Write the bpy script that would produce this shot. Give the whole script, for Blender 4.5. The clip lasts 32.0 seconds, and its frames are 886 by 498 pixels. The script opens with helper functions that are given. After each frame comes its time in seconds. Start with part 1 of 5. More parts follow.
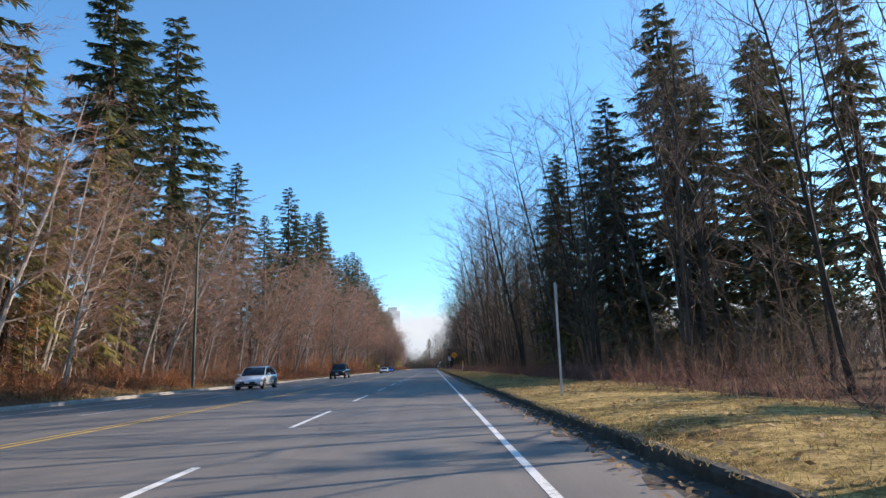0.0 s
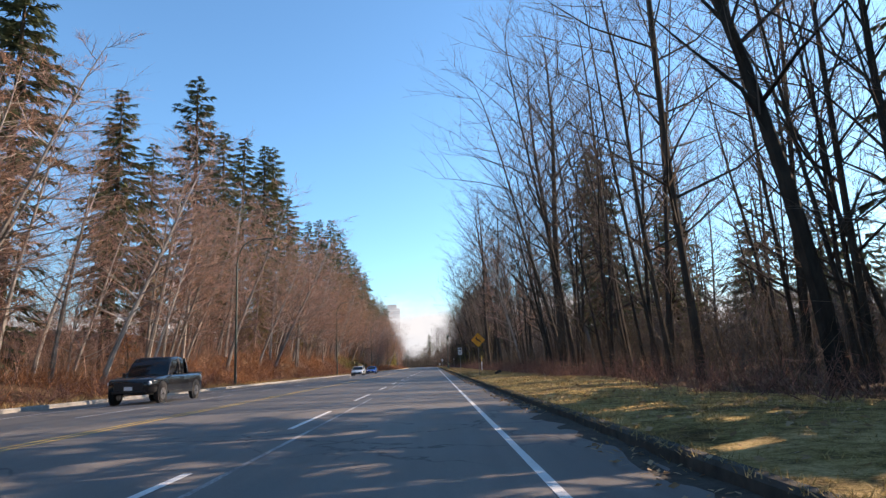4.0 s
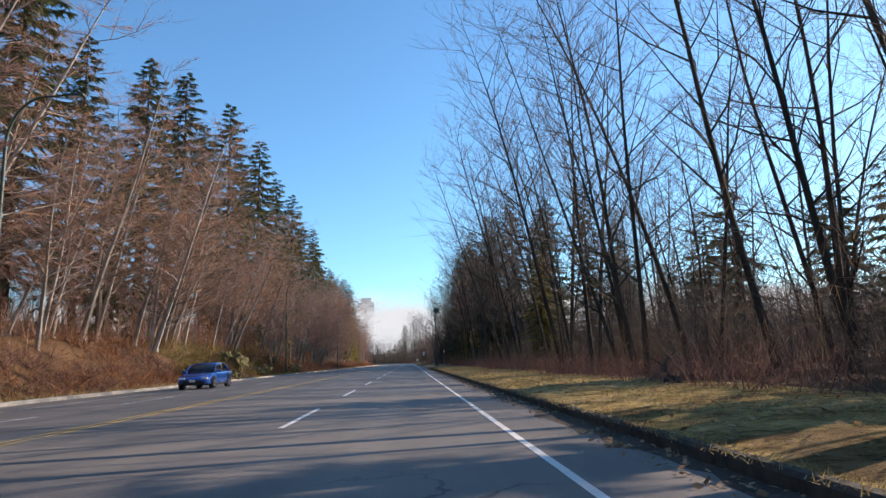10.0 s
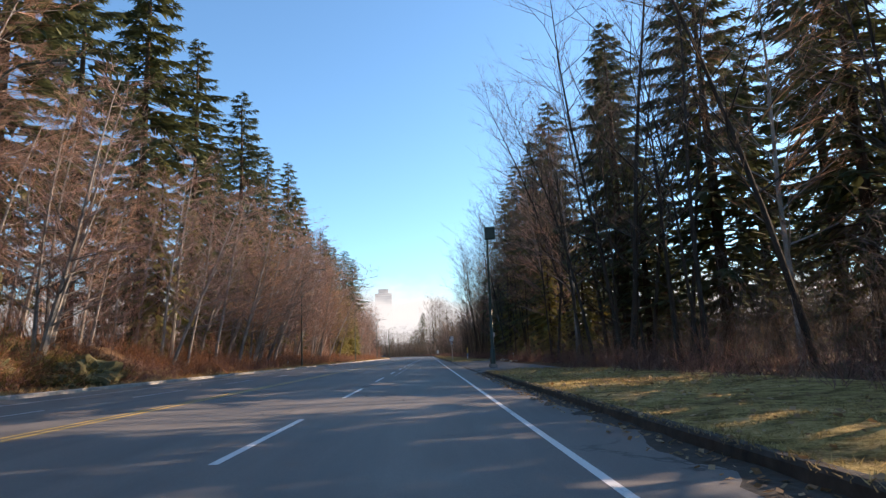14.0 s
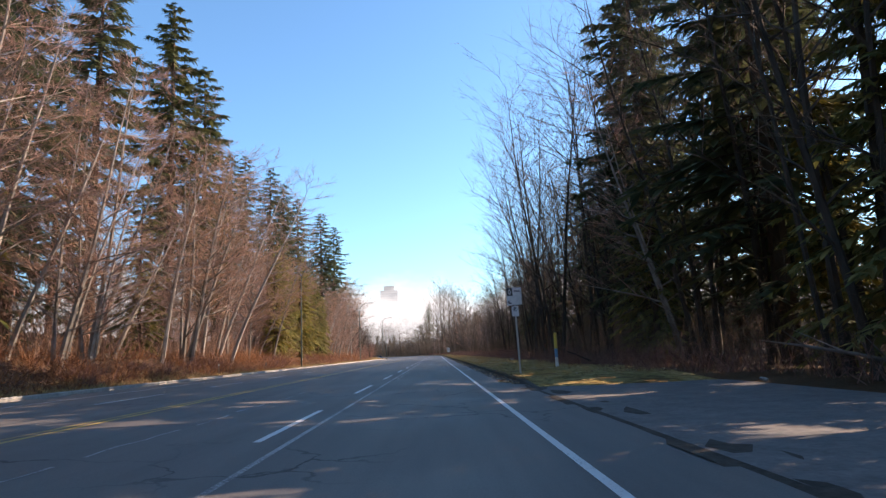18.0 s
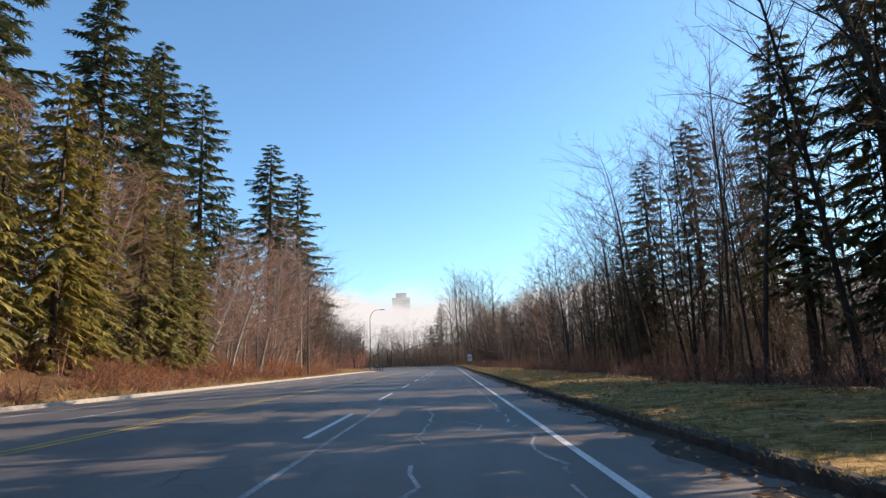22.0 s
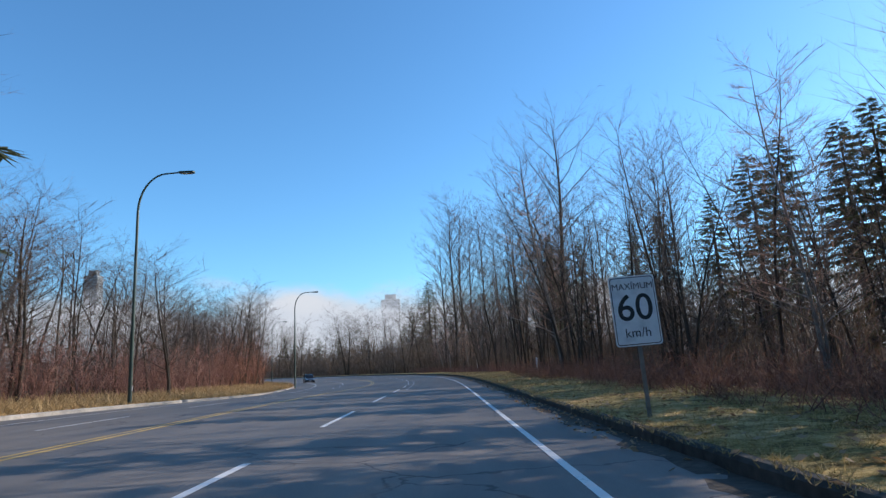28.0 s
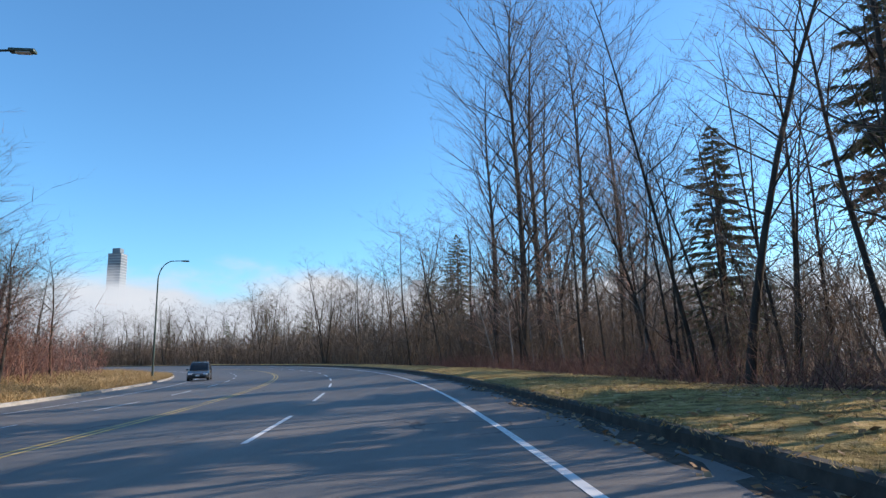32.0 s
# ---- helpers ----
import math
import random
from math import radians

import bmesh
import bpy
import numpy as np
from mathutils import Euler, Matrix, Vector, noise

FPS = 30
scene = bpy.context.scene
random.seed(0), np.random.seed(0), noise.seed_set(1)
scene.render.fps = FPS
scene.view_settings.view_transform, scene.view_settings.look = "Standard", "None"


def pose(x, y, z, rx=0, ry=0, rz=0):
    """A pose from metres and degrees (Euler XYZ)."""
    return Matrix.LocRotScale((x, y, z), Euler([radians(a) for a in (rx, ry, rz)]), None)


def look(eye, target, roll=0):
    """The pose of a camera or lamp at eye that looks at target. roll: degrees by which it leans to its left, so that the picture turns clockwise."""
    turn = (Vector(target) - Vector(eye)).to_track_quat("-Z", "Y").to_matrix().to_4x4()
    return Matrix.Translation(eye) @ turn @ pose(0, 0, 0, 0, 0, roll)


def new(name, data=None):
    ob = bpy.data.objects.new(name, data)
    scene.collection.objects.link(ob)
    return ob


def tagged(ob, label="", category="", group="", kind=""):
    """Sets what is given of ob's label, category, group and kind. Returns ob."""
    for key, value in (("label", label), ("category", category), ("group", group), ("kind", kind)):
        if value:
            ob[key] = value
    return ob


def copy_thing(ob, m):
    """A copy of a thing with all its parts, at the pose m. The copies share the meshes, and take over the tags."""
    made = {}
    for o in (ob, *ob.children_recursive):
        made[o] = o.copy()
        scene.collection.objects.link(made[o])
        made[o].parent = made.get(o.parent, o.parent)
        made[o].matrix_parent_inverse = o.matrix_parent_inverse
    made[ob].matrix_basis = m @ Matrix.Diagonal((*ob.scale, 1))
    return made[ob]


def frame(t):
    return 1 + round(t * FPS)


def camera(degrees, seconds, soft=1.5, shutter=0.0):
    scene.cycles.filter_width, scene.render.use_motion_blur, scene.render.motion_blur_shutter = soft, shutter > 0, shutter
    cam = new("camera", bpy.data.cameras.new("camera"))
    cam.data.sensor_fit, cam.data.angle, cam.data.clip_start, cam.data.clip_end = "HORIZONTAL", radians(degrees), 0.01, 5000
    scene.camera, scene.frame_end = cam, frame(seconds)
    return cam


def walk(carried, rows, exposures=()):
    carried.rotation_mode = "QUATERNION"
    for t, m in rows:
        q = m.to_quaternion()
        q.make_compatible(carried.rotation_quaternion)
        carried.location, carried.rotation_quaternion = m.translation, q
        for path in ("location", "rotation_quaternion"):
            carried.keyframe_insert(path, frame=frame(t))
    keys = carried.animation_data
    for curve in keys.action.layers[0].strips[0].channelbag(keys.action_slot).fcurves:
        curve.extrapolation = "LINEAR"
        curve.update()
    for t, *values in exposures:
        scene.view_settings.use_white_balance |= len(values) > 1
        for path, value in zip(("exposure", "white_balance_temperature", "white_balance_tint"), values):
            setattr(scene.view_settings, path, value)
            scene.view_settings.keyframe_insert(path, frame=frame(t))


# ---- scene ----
# the camera and its drive
cam = camera(70.0, 32.0, soft=1.4)
ROWS = (
    (0.0, 2.60, 0.00, 1.03, 100.55, 1.90, -0.80),
    (0.5, 2.60, 6.27, 1.03, 100.11, 1.87, -0.34),
    (1.0, 2.61, 13.00, 1.03, 99.87, 1.93, -0.28),
    (1.5, 2.61, 19.73, 1.03, 99.83, 2.00, -0.52),
    (2.0, 2.61, 26.66, 1.03, 100.08, 2.17, -0.67),
    (2.5, 2.62, 33.60, 1.03, 100.24, 2.43, -0.91),
    (3.0, 2.62, 40.37, 1.03, 100.50, 2.70, -1.15),
    (3.5, 2.61, 47.35, 1.03, 100.54, 2.62, -0.92),
    (5.5, 2.34, 75.30, 1.03, 99.70, 1.73, -0.24),
    (6.0, 2.27, 82.24, 1.03, 99.74, 1.75, -0.11),
    (6.5, 2.22, 89.17, 1.03, 99.68, 1.77, -0.08),
    (7.0, 2.17, 96.36, 1.03, 99.82, 1.90, -0.35),
    (7.5, 2.15, 104.41, 1.03, 99.87, 2.31, -0.85),
    (8.0, 2.14, 111.15, 1.03, 100.02, 2.62, -1.45),
    (8.5, 2.11, 118.71, 1.03, 99.97, 2.54, -1.95),
    (9.0, 2.09, 126.07, 1.03, 99.92, 2.55, -2.65),
    (9.5, 2.12, 133.43, 1.03, 100.01, 2.27, -2.92),
    (10.0, 2.14, 140.82, 1.03, 100.00, 2.20, -2.90),
    (10.5, 2.17, 148.43, 1.03, 99.94, 2.30, -2.62),
    (11.0, 2.19, 156.24, 1.03, 99.88, 2.20, -2.25),
    (11.5, 2.20, 164.07, 1.03, 99.78, 2.20, -1.70),
    (12.0, 2.20, 172.10, 1.03, 99.68, 2.10, -1.15),
    (12.5, 2.18, 180.56, 1.03, 99.59, 2.20, -0.85),
    (13.0, 2.16, 188.61, 1.03, 99.60, 2.30, -0.75),
    (13.5, 2.15, 196.42, 1.03, 99.51, 2.20, -0.95),
    (14.0, 2.14, 204.63, 1.03, 99.42, 2.10, -1.25),
    (14.5, 2.15, 213.08, 1.03, 99.64, 2.36, -1.68),
    (16.5, 2.21, 245.68, 1.03, 99.37, 2.18, -1.07),
    (17.0, 2.23, 253.91, 1.03, 99.19, 2.14, -0.80),
    (17.5, 2.24, 261.99, 1.03, 99.01, 2.19, -0.64),
    (18.0, 2.25, 270.24, 1.03, 99.33, 2.45, -0.57),
    (18.5, 2.23, 278.18, 1.03, 99.44, 2.30, -0.44),
    (19.0, 2.21, 286.43, 1.03, 99.65, 2.45, -0.21),
    (19.5, 2.17, 294.67, 1.03, 99.86, 2.40, 0.02),
    (20.0, 2.14, 303.20, 1.03, 99.87, 2.35, -0.05),
    (20.5, 2.14, 311.28, 1.03, 99.96, 2.25, 0.10),
    (21.0, 2.13, 319.52, 1.03, 100.05, 2.15, 0.45),
    (21.5, 2.12, 327.89, 1.03, 100.05, 1.95, 0.80),
    (22.0, 2.12, 336.42, 1.03, 100.24, 2.15, 0.65),
    (22.5, 2.12, 344.65, 1.03, 100.23, 2.25, 0.40),
    (23.0, 2.11, 352.86, 1.03, 100.02, 2.25, 0.05),
    (23.5, 2.19, 361.22, 1.03, 99.72, 2.15, -0.30),
    (24.0, 2.28, 369.45, 1.03, 99.71, 2.15, -0.45),
    (24.5, 2.35, 377.68, 1.03, 99.93, 2.18, -0.17),
    (25.0, 2.34, 385.89, 1.03, 100.16, 2.40, -0.09),
    (25.5, 2.34, 394.41, 1.03, 100.38, 2.53, -0.01),
    (27.5, 2.32, 427.01, 1.03, 100.43, 2.83, 0.12),
    (28.0, 2.32, 434.93, 1.03, 100.65, 2.66, 0.00),
    (28.5, 2.24, 442.92, 1.03, 100.75, 2.08, -0.30),
    (29.0, 2.15, 451.48, 1.03, 101.05, 1.30, -0.50),
    (29.5, 2.14, 459.84, 1.03, 100.71, 1.51, -0.80),
    (30.0, 2.12, 467.74, 1.03, 100.77, 1.72, -1.30),
    (30.5, 1.98, 475.97, 1.03, 100.28, 1.54, -0.80),
    (31.0, 1.84, 484.19, 1.03, 100.10, 1.47, -0.20),
    (31.5, 1.42, 492.43, 1.03, 100.03, 1.04, 0.70),
    (32.0, 0.90, 500.53, 1.03, 99.76, 1.02, 2.40),
)
walk(cam, [(t, pose(x, y, z, rx, ry, rz)) for t, x, y, z, rx, ry, rz in ROWS],
     ((0, 0.88, 6100, 10), (1, 0.98, 6600, 11), (3, 1.0, 6700, 14), (7, 0.97, 6900, 14), (9, 1.1, 7200, 14), (10, 0.81, 6400, 12), (14, 1.06, 7000, 16), (17, 1.2, 6800, 17), (19, 1.2, 7100, 18), (20, 1.06, 7100, 16), (23, 0.82, 6700, 14), (24, 0.70, 6500, 12), (25, 0.70, 6450, 11), (28, 0.54, 5800, 9), (30, 0.62, 5900, 10), (32, 0.68, 5900, 9)))

# ---- sky, sun and exposure ----
SUN_AZ, SUN_EL = 67.0, 22.0          # degrees right of the road's heading, degrees above the horizon
world = bpy.data.worlds.new("sky")
scene.world = world
world.use_nodes = True
wn, wl = world.node_tree.nodes, world.node_tree.links
wn.clear()
sky = wn.new("ShaderNodeTexSky")
sky.sky_type = "NISHITA"
sky.sun_disc = False
sky.sun_elevation, sky.sun_rotation = radians(SUN_EL), radians(SUN_AZ)
sky.altitude, sky.air_density, sky.dust_density, sky.ozone_density = 100, 1.0, 0.5, 2.5
wbg, wout = wn.new("ShaderNodeBackground"), wn.new("ShaderNodeOutputWorld")
wbg.inputs["Strength"].default_value = 0.132
tint = wn.new("ShaderNodeMix")
tint.data_type, tint.blend_type = "RGBA", "MULTIPLY"
tint.inputs[0].default_value, tint.inputs[7].default_value = 1.0, (0.70, 0.99, 1.11, 1)
wl.new(sky.outputs[0], tint.inputs[6])
wl.new(tint.outputs[2], wbg.inputs[0])
wl.new(wbg.outputs[0], wout.inputs[0])
sun = new("sun", bpy.data.lights.new("sun", "SUN"))
sun.data.energy, sun.data.angle, sun.data.color = 5.0, radians(0.35), (1.0, 0.79, 0.60)
az, el = radians(SUN_AZ), radians(SUN_EL)
sun.matrix_world = look((0, 0, 60), (-math.sin(az) * math.cos(el), -math.cos(az) * math.cos(el), 60 - math.sin(el)))


# ---- materials ----
def mat(name, rough=0.8, metal=0.0, spec=0.3):
    m = bpy.data.materials.new(name)
    m.use_nodes = True
    b = m.node_tree.nodes["Principled BSDF"]
    b.inputs["Roughness"].default_value, b.inputs["Metallic"].default_value = rough, metal
    b.inputs["Specular IOR Level"].default_value = spec
    return m, m.node_tree.nodes, m.node_tree.links, b


def ramp(n, l, src, stops):
    r = n.new("ShaderNodeValToRGB")
    el_ = r.color_ramp.elements
    while len(el_) < len(stops):
        el_.new(0.5)
    for e, (p, c) in zip(el_, stops):
        e.position, e.color = p, (*c, 1)
    l.new(src, r.inputs[0])
    return r.outputs[0]


def coords(n, l, scale=(1, 1, 1), world_space=True):
    mp = n.new("ShaderNodeMapping")
    mp.inputs["Scale"].default_value = scale
    if world_space:
        l.new(n.new("ShaderNodeNewGeometry").outputs["Position"], mp.inputs[0])
    else:
        l.new(n.new("ShaderNodeTexCoord").outputs["Object"], mp.inputs[0])
    return mp.outputs[0]


def noise_tex(n, l, vec, scale, detail=4.0, rough=0.6, distortion=0.0):
    t = n.new("ShaderNodeTexNoise")
    t.inputs["Scale"].default_value, t.inputs["Detail"].default_value = scale, detail
    t.inputs["Roughness"].default_value, t.inputs["Distortion"].default_value = rough, distortion
    l.new(vec, t.inputs["Vector"])
    return t.outputs["Fac"]


def mix(n, l, a, b, fac, kind="MIX"):
    m = n.new("ShaderNodeMix")
    m.data_type, m.blend_type = "RGBA", kind
    for k, v in ((0, fac), (6, a), (7, b)):
        if isinstance(v, (int, float)):
            m.inputs[k].default_value = v
        elif isinstance(v, tuple):
            m.inputs[k].default_value = (*v, 1)
        else:
            l.new(v, m.inputs[k])
    return m.outputs[2]


def bump(n, l, b, height, strength=0.4, distance=0.01):
    bp = n.new("ShaderNodeBump")
    bp.inputs["Strength"].default_value, bp.inputs["Distance"].default_value = strength, distance
    l.new(height, bp.inputs["Height"])
    l.new(bp.outputs[0], b.inputs["Normal"])


def speckled(name, dark, light, scale=8.0, rough=0.85, spread=0.25, relief=0.0, world_space=True, spec=0.3, metal=0.0, stretch=(1, 1, 1)):
    """A colour that varies at two scales, and from object to object by spread."""
    m, n, l, b = mat(name, rough, metal, spec)
    v = coords(n, l, stretch, world_space)
    fine, broad = noise_tex(n, l, v, scale, 5), noise_tex(n, l, v, scale * 0.13, 3)
    c = ramp(n, l, fine, ((0.3, dark), (0.7, light)))
    c = mix(n, l, c, ramp(n, l, broad, ((0.3, tuple(0.72 * k for k in dark)), (0.7, light))), 0.4)
    if spread:
        info = n.new("ShaderNodeObjectInfo")
        c = mix(n, l, c, ramp(n, l, info.outputs["Random"], ((0.0, (1 - spread,) * 3), (1.0, (1 + spread * 0.0,) * 3))), 1.0, "MULTIPLY")
    l.new(c, b.inputs["Base Color"])
    if relief:
        bump(n, l, b, fine, relief, 0.02)
    return m


def leafy(name, dark, light, scale=2.0):
    """Needles and leaves: tint varies clump by clump and tree by tree, with light coming through."""
    m, n, l, b = mat(name, 0.75, 0, 0.2)
    geo, info = n.new("ShaderNodeNewGeometry"), n.new("ShaderNodeObjectInfo")
    c = ramp(n, l, geo.outputs["Random Per Island"], ((0.0, dark), (1.0, light)))
    c = mix(n, l, c, ramp(n, l, info.outputs["Random"], ((0.0, (0.7, 0.75, 0.8)), (0.5, (1, 1, 1)), (1.0, (1.0, 0.9, 0.6)))), 0.7, "MULTIPLY")
    l.new(c, b.inputs["Base Color"])
    tr, ms, out = n.new("ShaderNodeBsdfTranslucent"), n.new("ShaderNodeMixShader"), n["Material Output"]
    l.new(c, tr.inputs[0])
    ms.inputs[0].default_value = 0.3
    l.new(b.outputs[0], ms.inputs[1])
    l.new(tr.outputs[0], ms.inputs[2])
    l.new(ms.outputs[0], out.inputs[0])
    return m


def plain(name, colour, rough=0.5, metal=0.0, spec=0.5):
    m, n, l, b = mat(name, rough, metal, spec)
    v = coords(n, l, (1, 1, 1), False)
    dirt = noise_tex(n, l, v, 6.0, 5)
    l.new(mix(n, l, colour, tuple(0.75 * k for k in colour), ramp(n, l, dirt, ((0.45, (0, 0, 0)), (0.75, (1, 1, 1))))), b.inputs["Base Color"])
    return m


def asphalt_material():
    m, n, l, b = mat("worn_asphalt", 0.8, 0, 0.35)
    v = coords(n, l)
    along = coords(n, l, (1.0, 0.06, 1.0))
    grit, patch = noise_tex(n, l, v, 55.0, 3), noise_tex(n, l, v, 0.35, 5, 0.65)
    c = ramp(n, l, grit, ((0.25, (0.105, 0.097, 0.09)), (0.75, (0.22, 0.203, 0.185))))
    c = mix(n, l, c, ramp(n, l, patch, ((0.3, (0.12, 0.113, 0.108)), (0.7, (0.21, 0.193, 0.175)))), 0.55)
    # wheel tracks and streaks that run with the traffic
    streak = noise_tex(n, l, along, 1.6, 4, 0.6)
    c = mix(n, l, c, ramp(n, l, streak, ((0.35, (0.8, 0.8, 0.8)), (0.65, (1.08, 1.07, 1.05)))), 0.7, "MULTIPLY")
    # cracks
    vor = n.new("ShaderNodeTexVoronoi")
    vor.feature = "DISTANCE_TO_EDGE"
    vor.inputs["Scale"].default_value = 0.4
    warp = n.new("ShaderNodeVectorMath")
    warp.operation = "ADD"
    nz = n.new("ShaderNodeTexNoise")
    nz.inputs["Scale"].default_value = 1.3
    nz.inputs["Detail"].default_value = 4
    l.new(v, nz.inputs["Vector"])
    l.new(v, warp.inputs[0])
    l.new(nz.outputs["Color"], warp.inputs[1])
    l.new(warp.outputs[0], vor.inputs["Vector"])
    crack = ramp(n, l, vor.outputs["Distance"], ((0.004, (1, 1, 1)), (0.012, (0, 0, 0))))
    some = ramp(n, l, noise_tex(n, l, v, 0.12, 2), ((0.52, (0, 0, 0)), (0.6, (0.8, 0.8, 0.8))))
    c = mix(n, l, c, (0.03, 0.03, 0.03), mix(n, l, crack, some, 1.0, "MULTIPLY"))
    l.new(c, b.inputs["Base Color"])
    l.new(ramp(n, l, patch, ((0.3, (0.6,) * 3), (0.7, (0.85,) * 3))), b.inputs["Roughness"])
    bump(n, l, b, grit, 0.35, 0.006)
    return m


def paint_material(name, colour, wear=0.5):
    """Road paint, worn through to the asphalt in flakes."""
    m, n, l, b = mat(name, 0.6, 0, 0.4)
    v = coords(n, l)
    flake, broad = noise_tex(n, l, v, 26.0, 5, 0.7), noise_tex(n, l, v, 0.6, 4)
    both = mix(n, l, flake, broad, 0.45)
    f = ramp(n, l, both, ((wear - 0.06, (1, 1, 1)), (wear + 0.05, (0, 0, 0))))
    l.new(mix(n, l, tuple(colour), (0.13, 0.125, 0.12), f), b.inputs["Base Color"])
    bump(n, l, b, flake, 0.2, 0.004)
    return m


def ground_material(name, stops, fine=9.0, broad=0.35):
    m, n, l, b = mat(name, 0.95, 0, 0.1)
    v = coords(n, l)
    f, g = noise_tex(n, l, v, fine, 6, 0.7), noise_tex(n, l, v, broad, 4)
    a, c = ramp(n, l, f, stops), ramp(n, l, g, stops)
    l.new(mix(n, l, a, c, 0.45), b.inputs["Base Color"])
    bump(n, l, b, f, 0.8, 0.05)
    return m


def turf_material():
    """Mown winter turf: straw and moss in tufts, with bare brown patches."""
    m, n, l, b = mat("winter_turf", 0.95, 0, 0.1)
    v = coords(n, l)
    tuft, clump, patch = noise_tex(n, l, v, 26.0, 5, 0.75), noise_tex(n, l, v, 3.2, 5, 0.7, 0.6), noise_tex(n, l, v, 0.45, 5, 0.65, 0.4)
    c = ramp(n, l, tuft, ((0.34, (0.06, 0.047, 0.02)), (0.48, (0.25, 0.195, 0.075)), (0.62, (0.58, 0.44, 0.23))))
    c = mix(n, l, c, ramp(n, l, clump, ((0.38, (0.075, 0.05, 0.028)), (0.48, (0.35, 0.26, 0.105)), (0.6, (0.68, 0.515, 0.28)))), 0.55)
    c = mix(n, l, c, ramp(n, l, patch, ((0.38, (0.40, 0.33, 0.27)), (0.5, (0.95, 0.93, 0.7)), (0.62, (1.15, 1.08, 0.98)))), 0.9, "MULTIPLY")
    l.new(c, b.inputs["Base Color"])
    bump(n, l, b, mix(n, l, tuft, clump, 0.5), 1.0, 0.09)
    return m


M_ASPHALT = asphalt_material()
M_APRON = speckled("gravelly_apron", (0.12, 0.115, 0.11), (0.24, 0.225, 0.21), 14.0, 0.9, 0, 0.5)
M_WHITE = paint_material("white_road_paint", (0.72, 0.72, 0.70), 0.40)
M_GHOST = paint_material("faded_white_paint", (0.42, 0.42, 0.41), 0.50)
M_YELLOW = paint_material("yellow_road_paint", (0.60, 0.40, 0.10), 0.46)
M_KERB = speckled("weathered_concrete", (0.2, 0.19, 0.17), (0.42, 0.40, 0.36), 12.0, 0.9, 0.15, 0.4)
M_GUTTER = speckled("gutter_dirt_and_shade", (0.03, 0.026, 0.02), (0.10, 0.084, 0.066), 11.0, 0.95, 0, 0.6)
# right kerb's concrete, with the shade on its face put into the colour
M_DARKKERB = speckled("shade_darkened_kerb", (0.022, 0.02, 0.016), (0.10, 0.09, 0.072), 5.0, 0.9, 0, 0.5)
M_FOREST = ground_material("forest_floor", ((0.3, (0.05, 0.032, 0.018)), (0.55, (0.13, 0.075, 0.04)), (0.75, (0.2, 0.12, 0.06))))
M_STRAW = ground_material("flattened_straw", ((0.3, (0.12, 0.075, 0.035)), (0.5, (0.34, 0.23, 0.10)), (0.7, (0.52, 0.38, 0.19))))
M_VERGE = turf_material()
M_GRASS = leafy("grass_blades", (0.19, 0.15, 0.05), (0.62, 0.475, 0.23))
M_DRYGRASS = leafy("dry_grass_blades", (0.28, 0.19, 0.09), (0.55, 0.40, 0.2))
M_LITTER = leafy("dead_leaves", (0.22, 0.12, 0.05), (0.55, 0.4, 0.24))
M_NEEDLE = leafy("fir_needles", (0.05, 0.07, 0.043), (0.16, 0.178, 0.088))
M_CEDAR = leafy("cedar_sprays", (0.11, 0.122, 0.037), (0.34, 0.29, 0.10))
M_FIRBARK = speckled("fir_bark", (0.05, 0.035, 0.025), (0.15, 0.105, 0.075), 5.0, 0.95, 0.3, 0.6, False, 0.1, 0, (1, 1, 0.25))
M_ALDER = speckled("alder_bark", (0.13, 0.11, 0.095), (0.58, 0.53, 0.46), 3.0, 0.9, 0.5, 0.5, False, 0.1, 0, (1, 1, 0.5))
M_DARKBARK = speckled("dark_maple_bark", (0.035, 0.03, 0.025), (0.12, 0.1, 0.08), 4.0, 0.95, 0.35, 0.6, False, 0.1, 0, (1, 1, 0.3))
M_TWIG = leafy("alder_twigs", (0.10, 0.062, 0.05), (0.58, 0.365, 0.285))
M_DARKTWIG = leafy("maple_twigs", (0.075, 0.06, 0.053), (0.22, 0.175, 0.148))
M_BRAMBLE = leafy("bramble_canes", (0.10, 0.048, 0.04), (0.40, 0.22, 0.165))
M_FERN = leafy("dead_bracken", (0.085, 0.036, 0.018), (0.56, 0.255, 0.115))
M_MOSSFERN = leafy("moss_and_fern", (0.06, 0.05, 0.02), (0.30, 0.24, 0.075))
M_MOSS = speckled("mossy_rock", (0.045, 0.045, 0.022), (0.2, 0.17, 0.075), 3.0, 0.95, 0.2, 0.8)
M_POLE = plain("dark_green_pole_paint", (0.035, 0.06, 0.045), 0.45)
M_STEEL = plain("galvanised_steel", (0.42, 0.43, 0.43), 0.45, 0.7)


# ---- helpers of the build ----
def mesh_of(name, verts, faces, material):
    me = bpy.data.meshes.new(name)
    me.from_pydata([tuple(v) for v in verts], [], faces)
    me.materials.append(material)
    me.update()
    return me


def smooth(me):
    me.polygons.foreach_set("use_smooth", [True] * len(me.polygons))
    return me


def part(name, bm_or_mesh, material=None, parent=None, label="", m=None):
    """Links a bmesh or a mesh as one object, under parent where there is one."""
    if isinstance(bm_or_mesh, bmesh.types.BMesh):
        me = bpy.data.meshes.new(name)
        bm_or_mesh.to_mesh(me)
        bm_or_mesh.free()
        me.materials.append(material)
    else:
        me = bm_or_mesh
    ob = new(name, me)
    ob.parent = parent
    if m is not None:
        ob.matrix_basis = m
    if label:
        tagged(ob, label)
    return ob


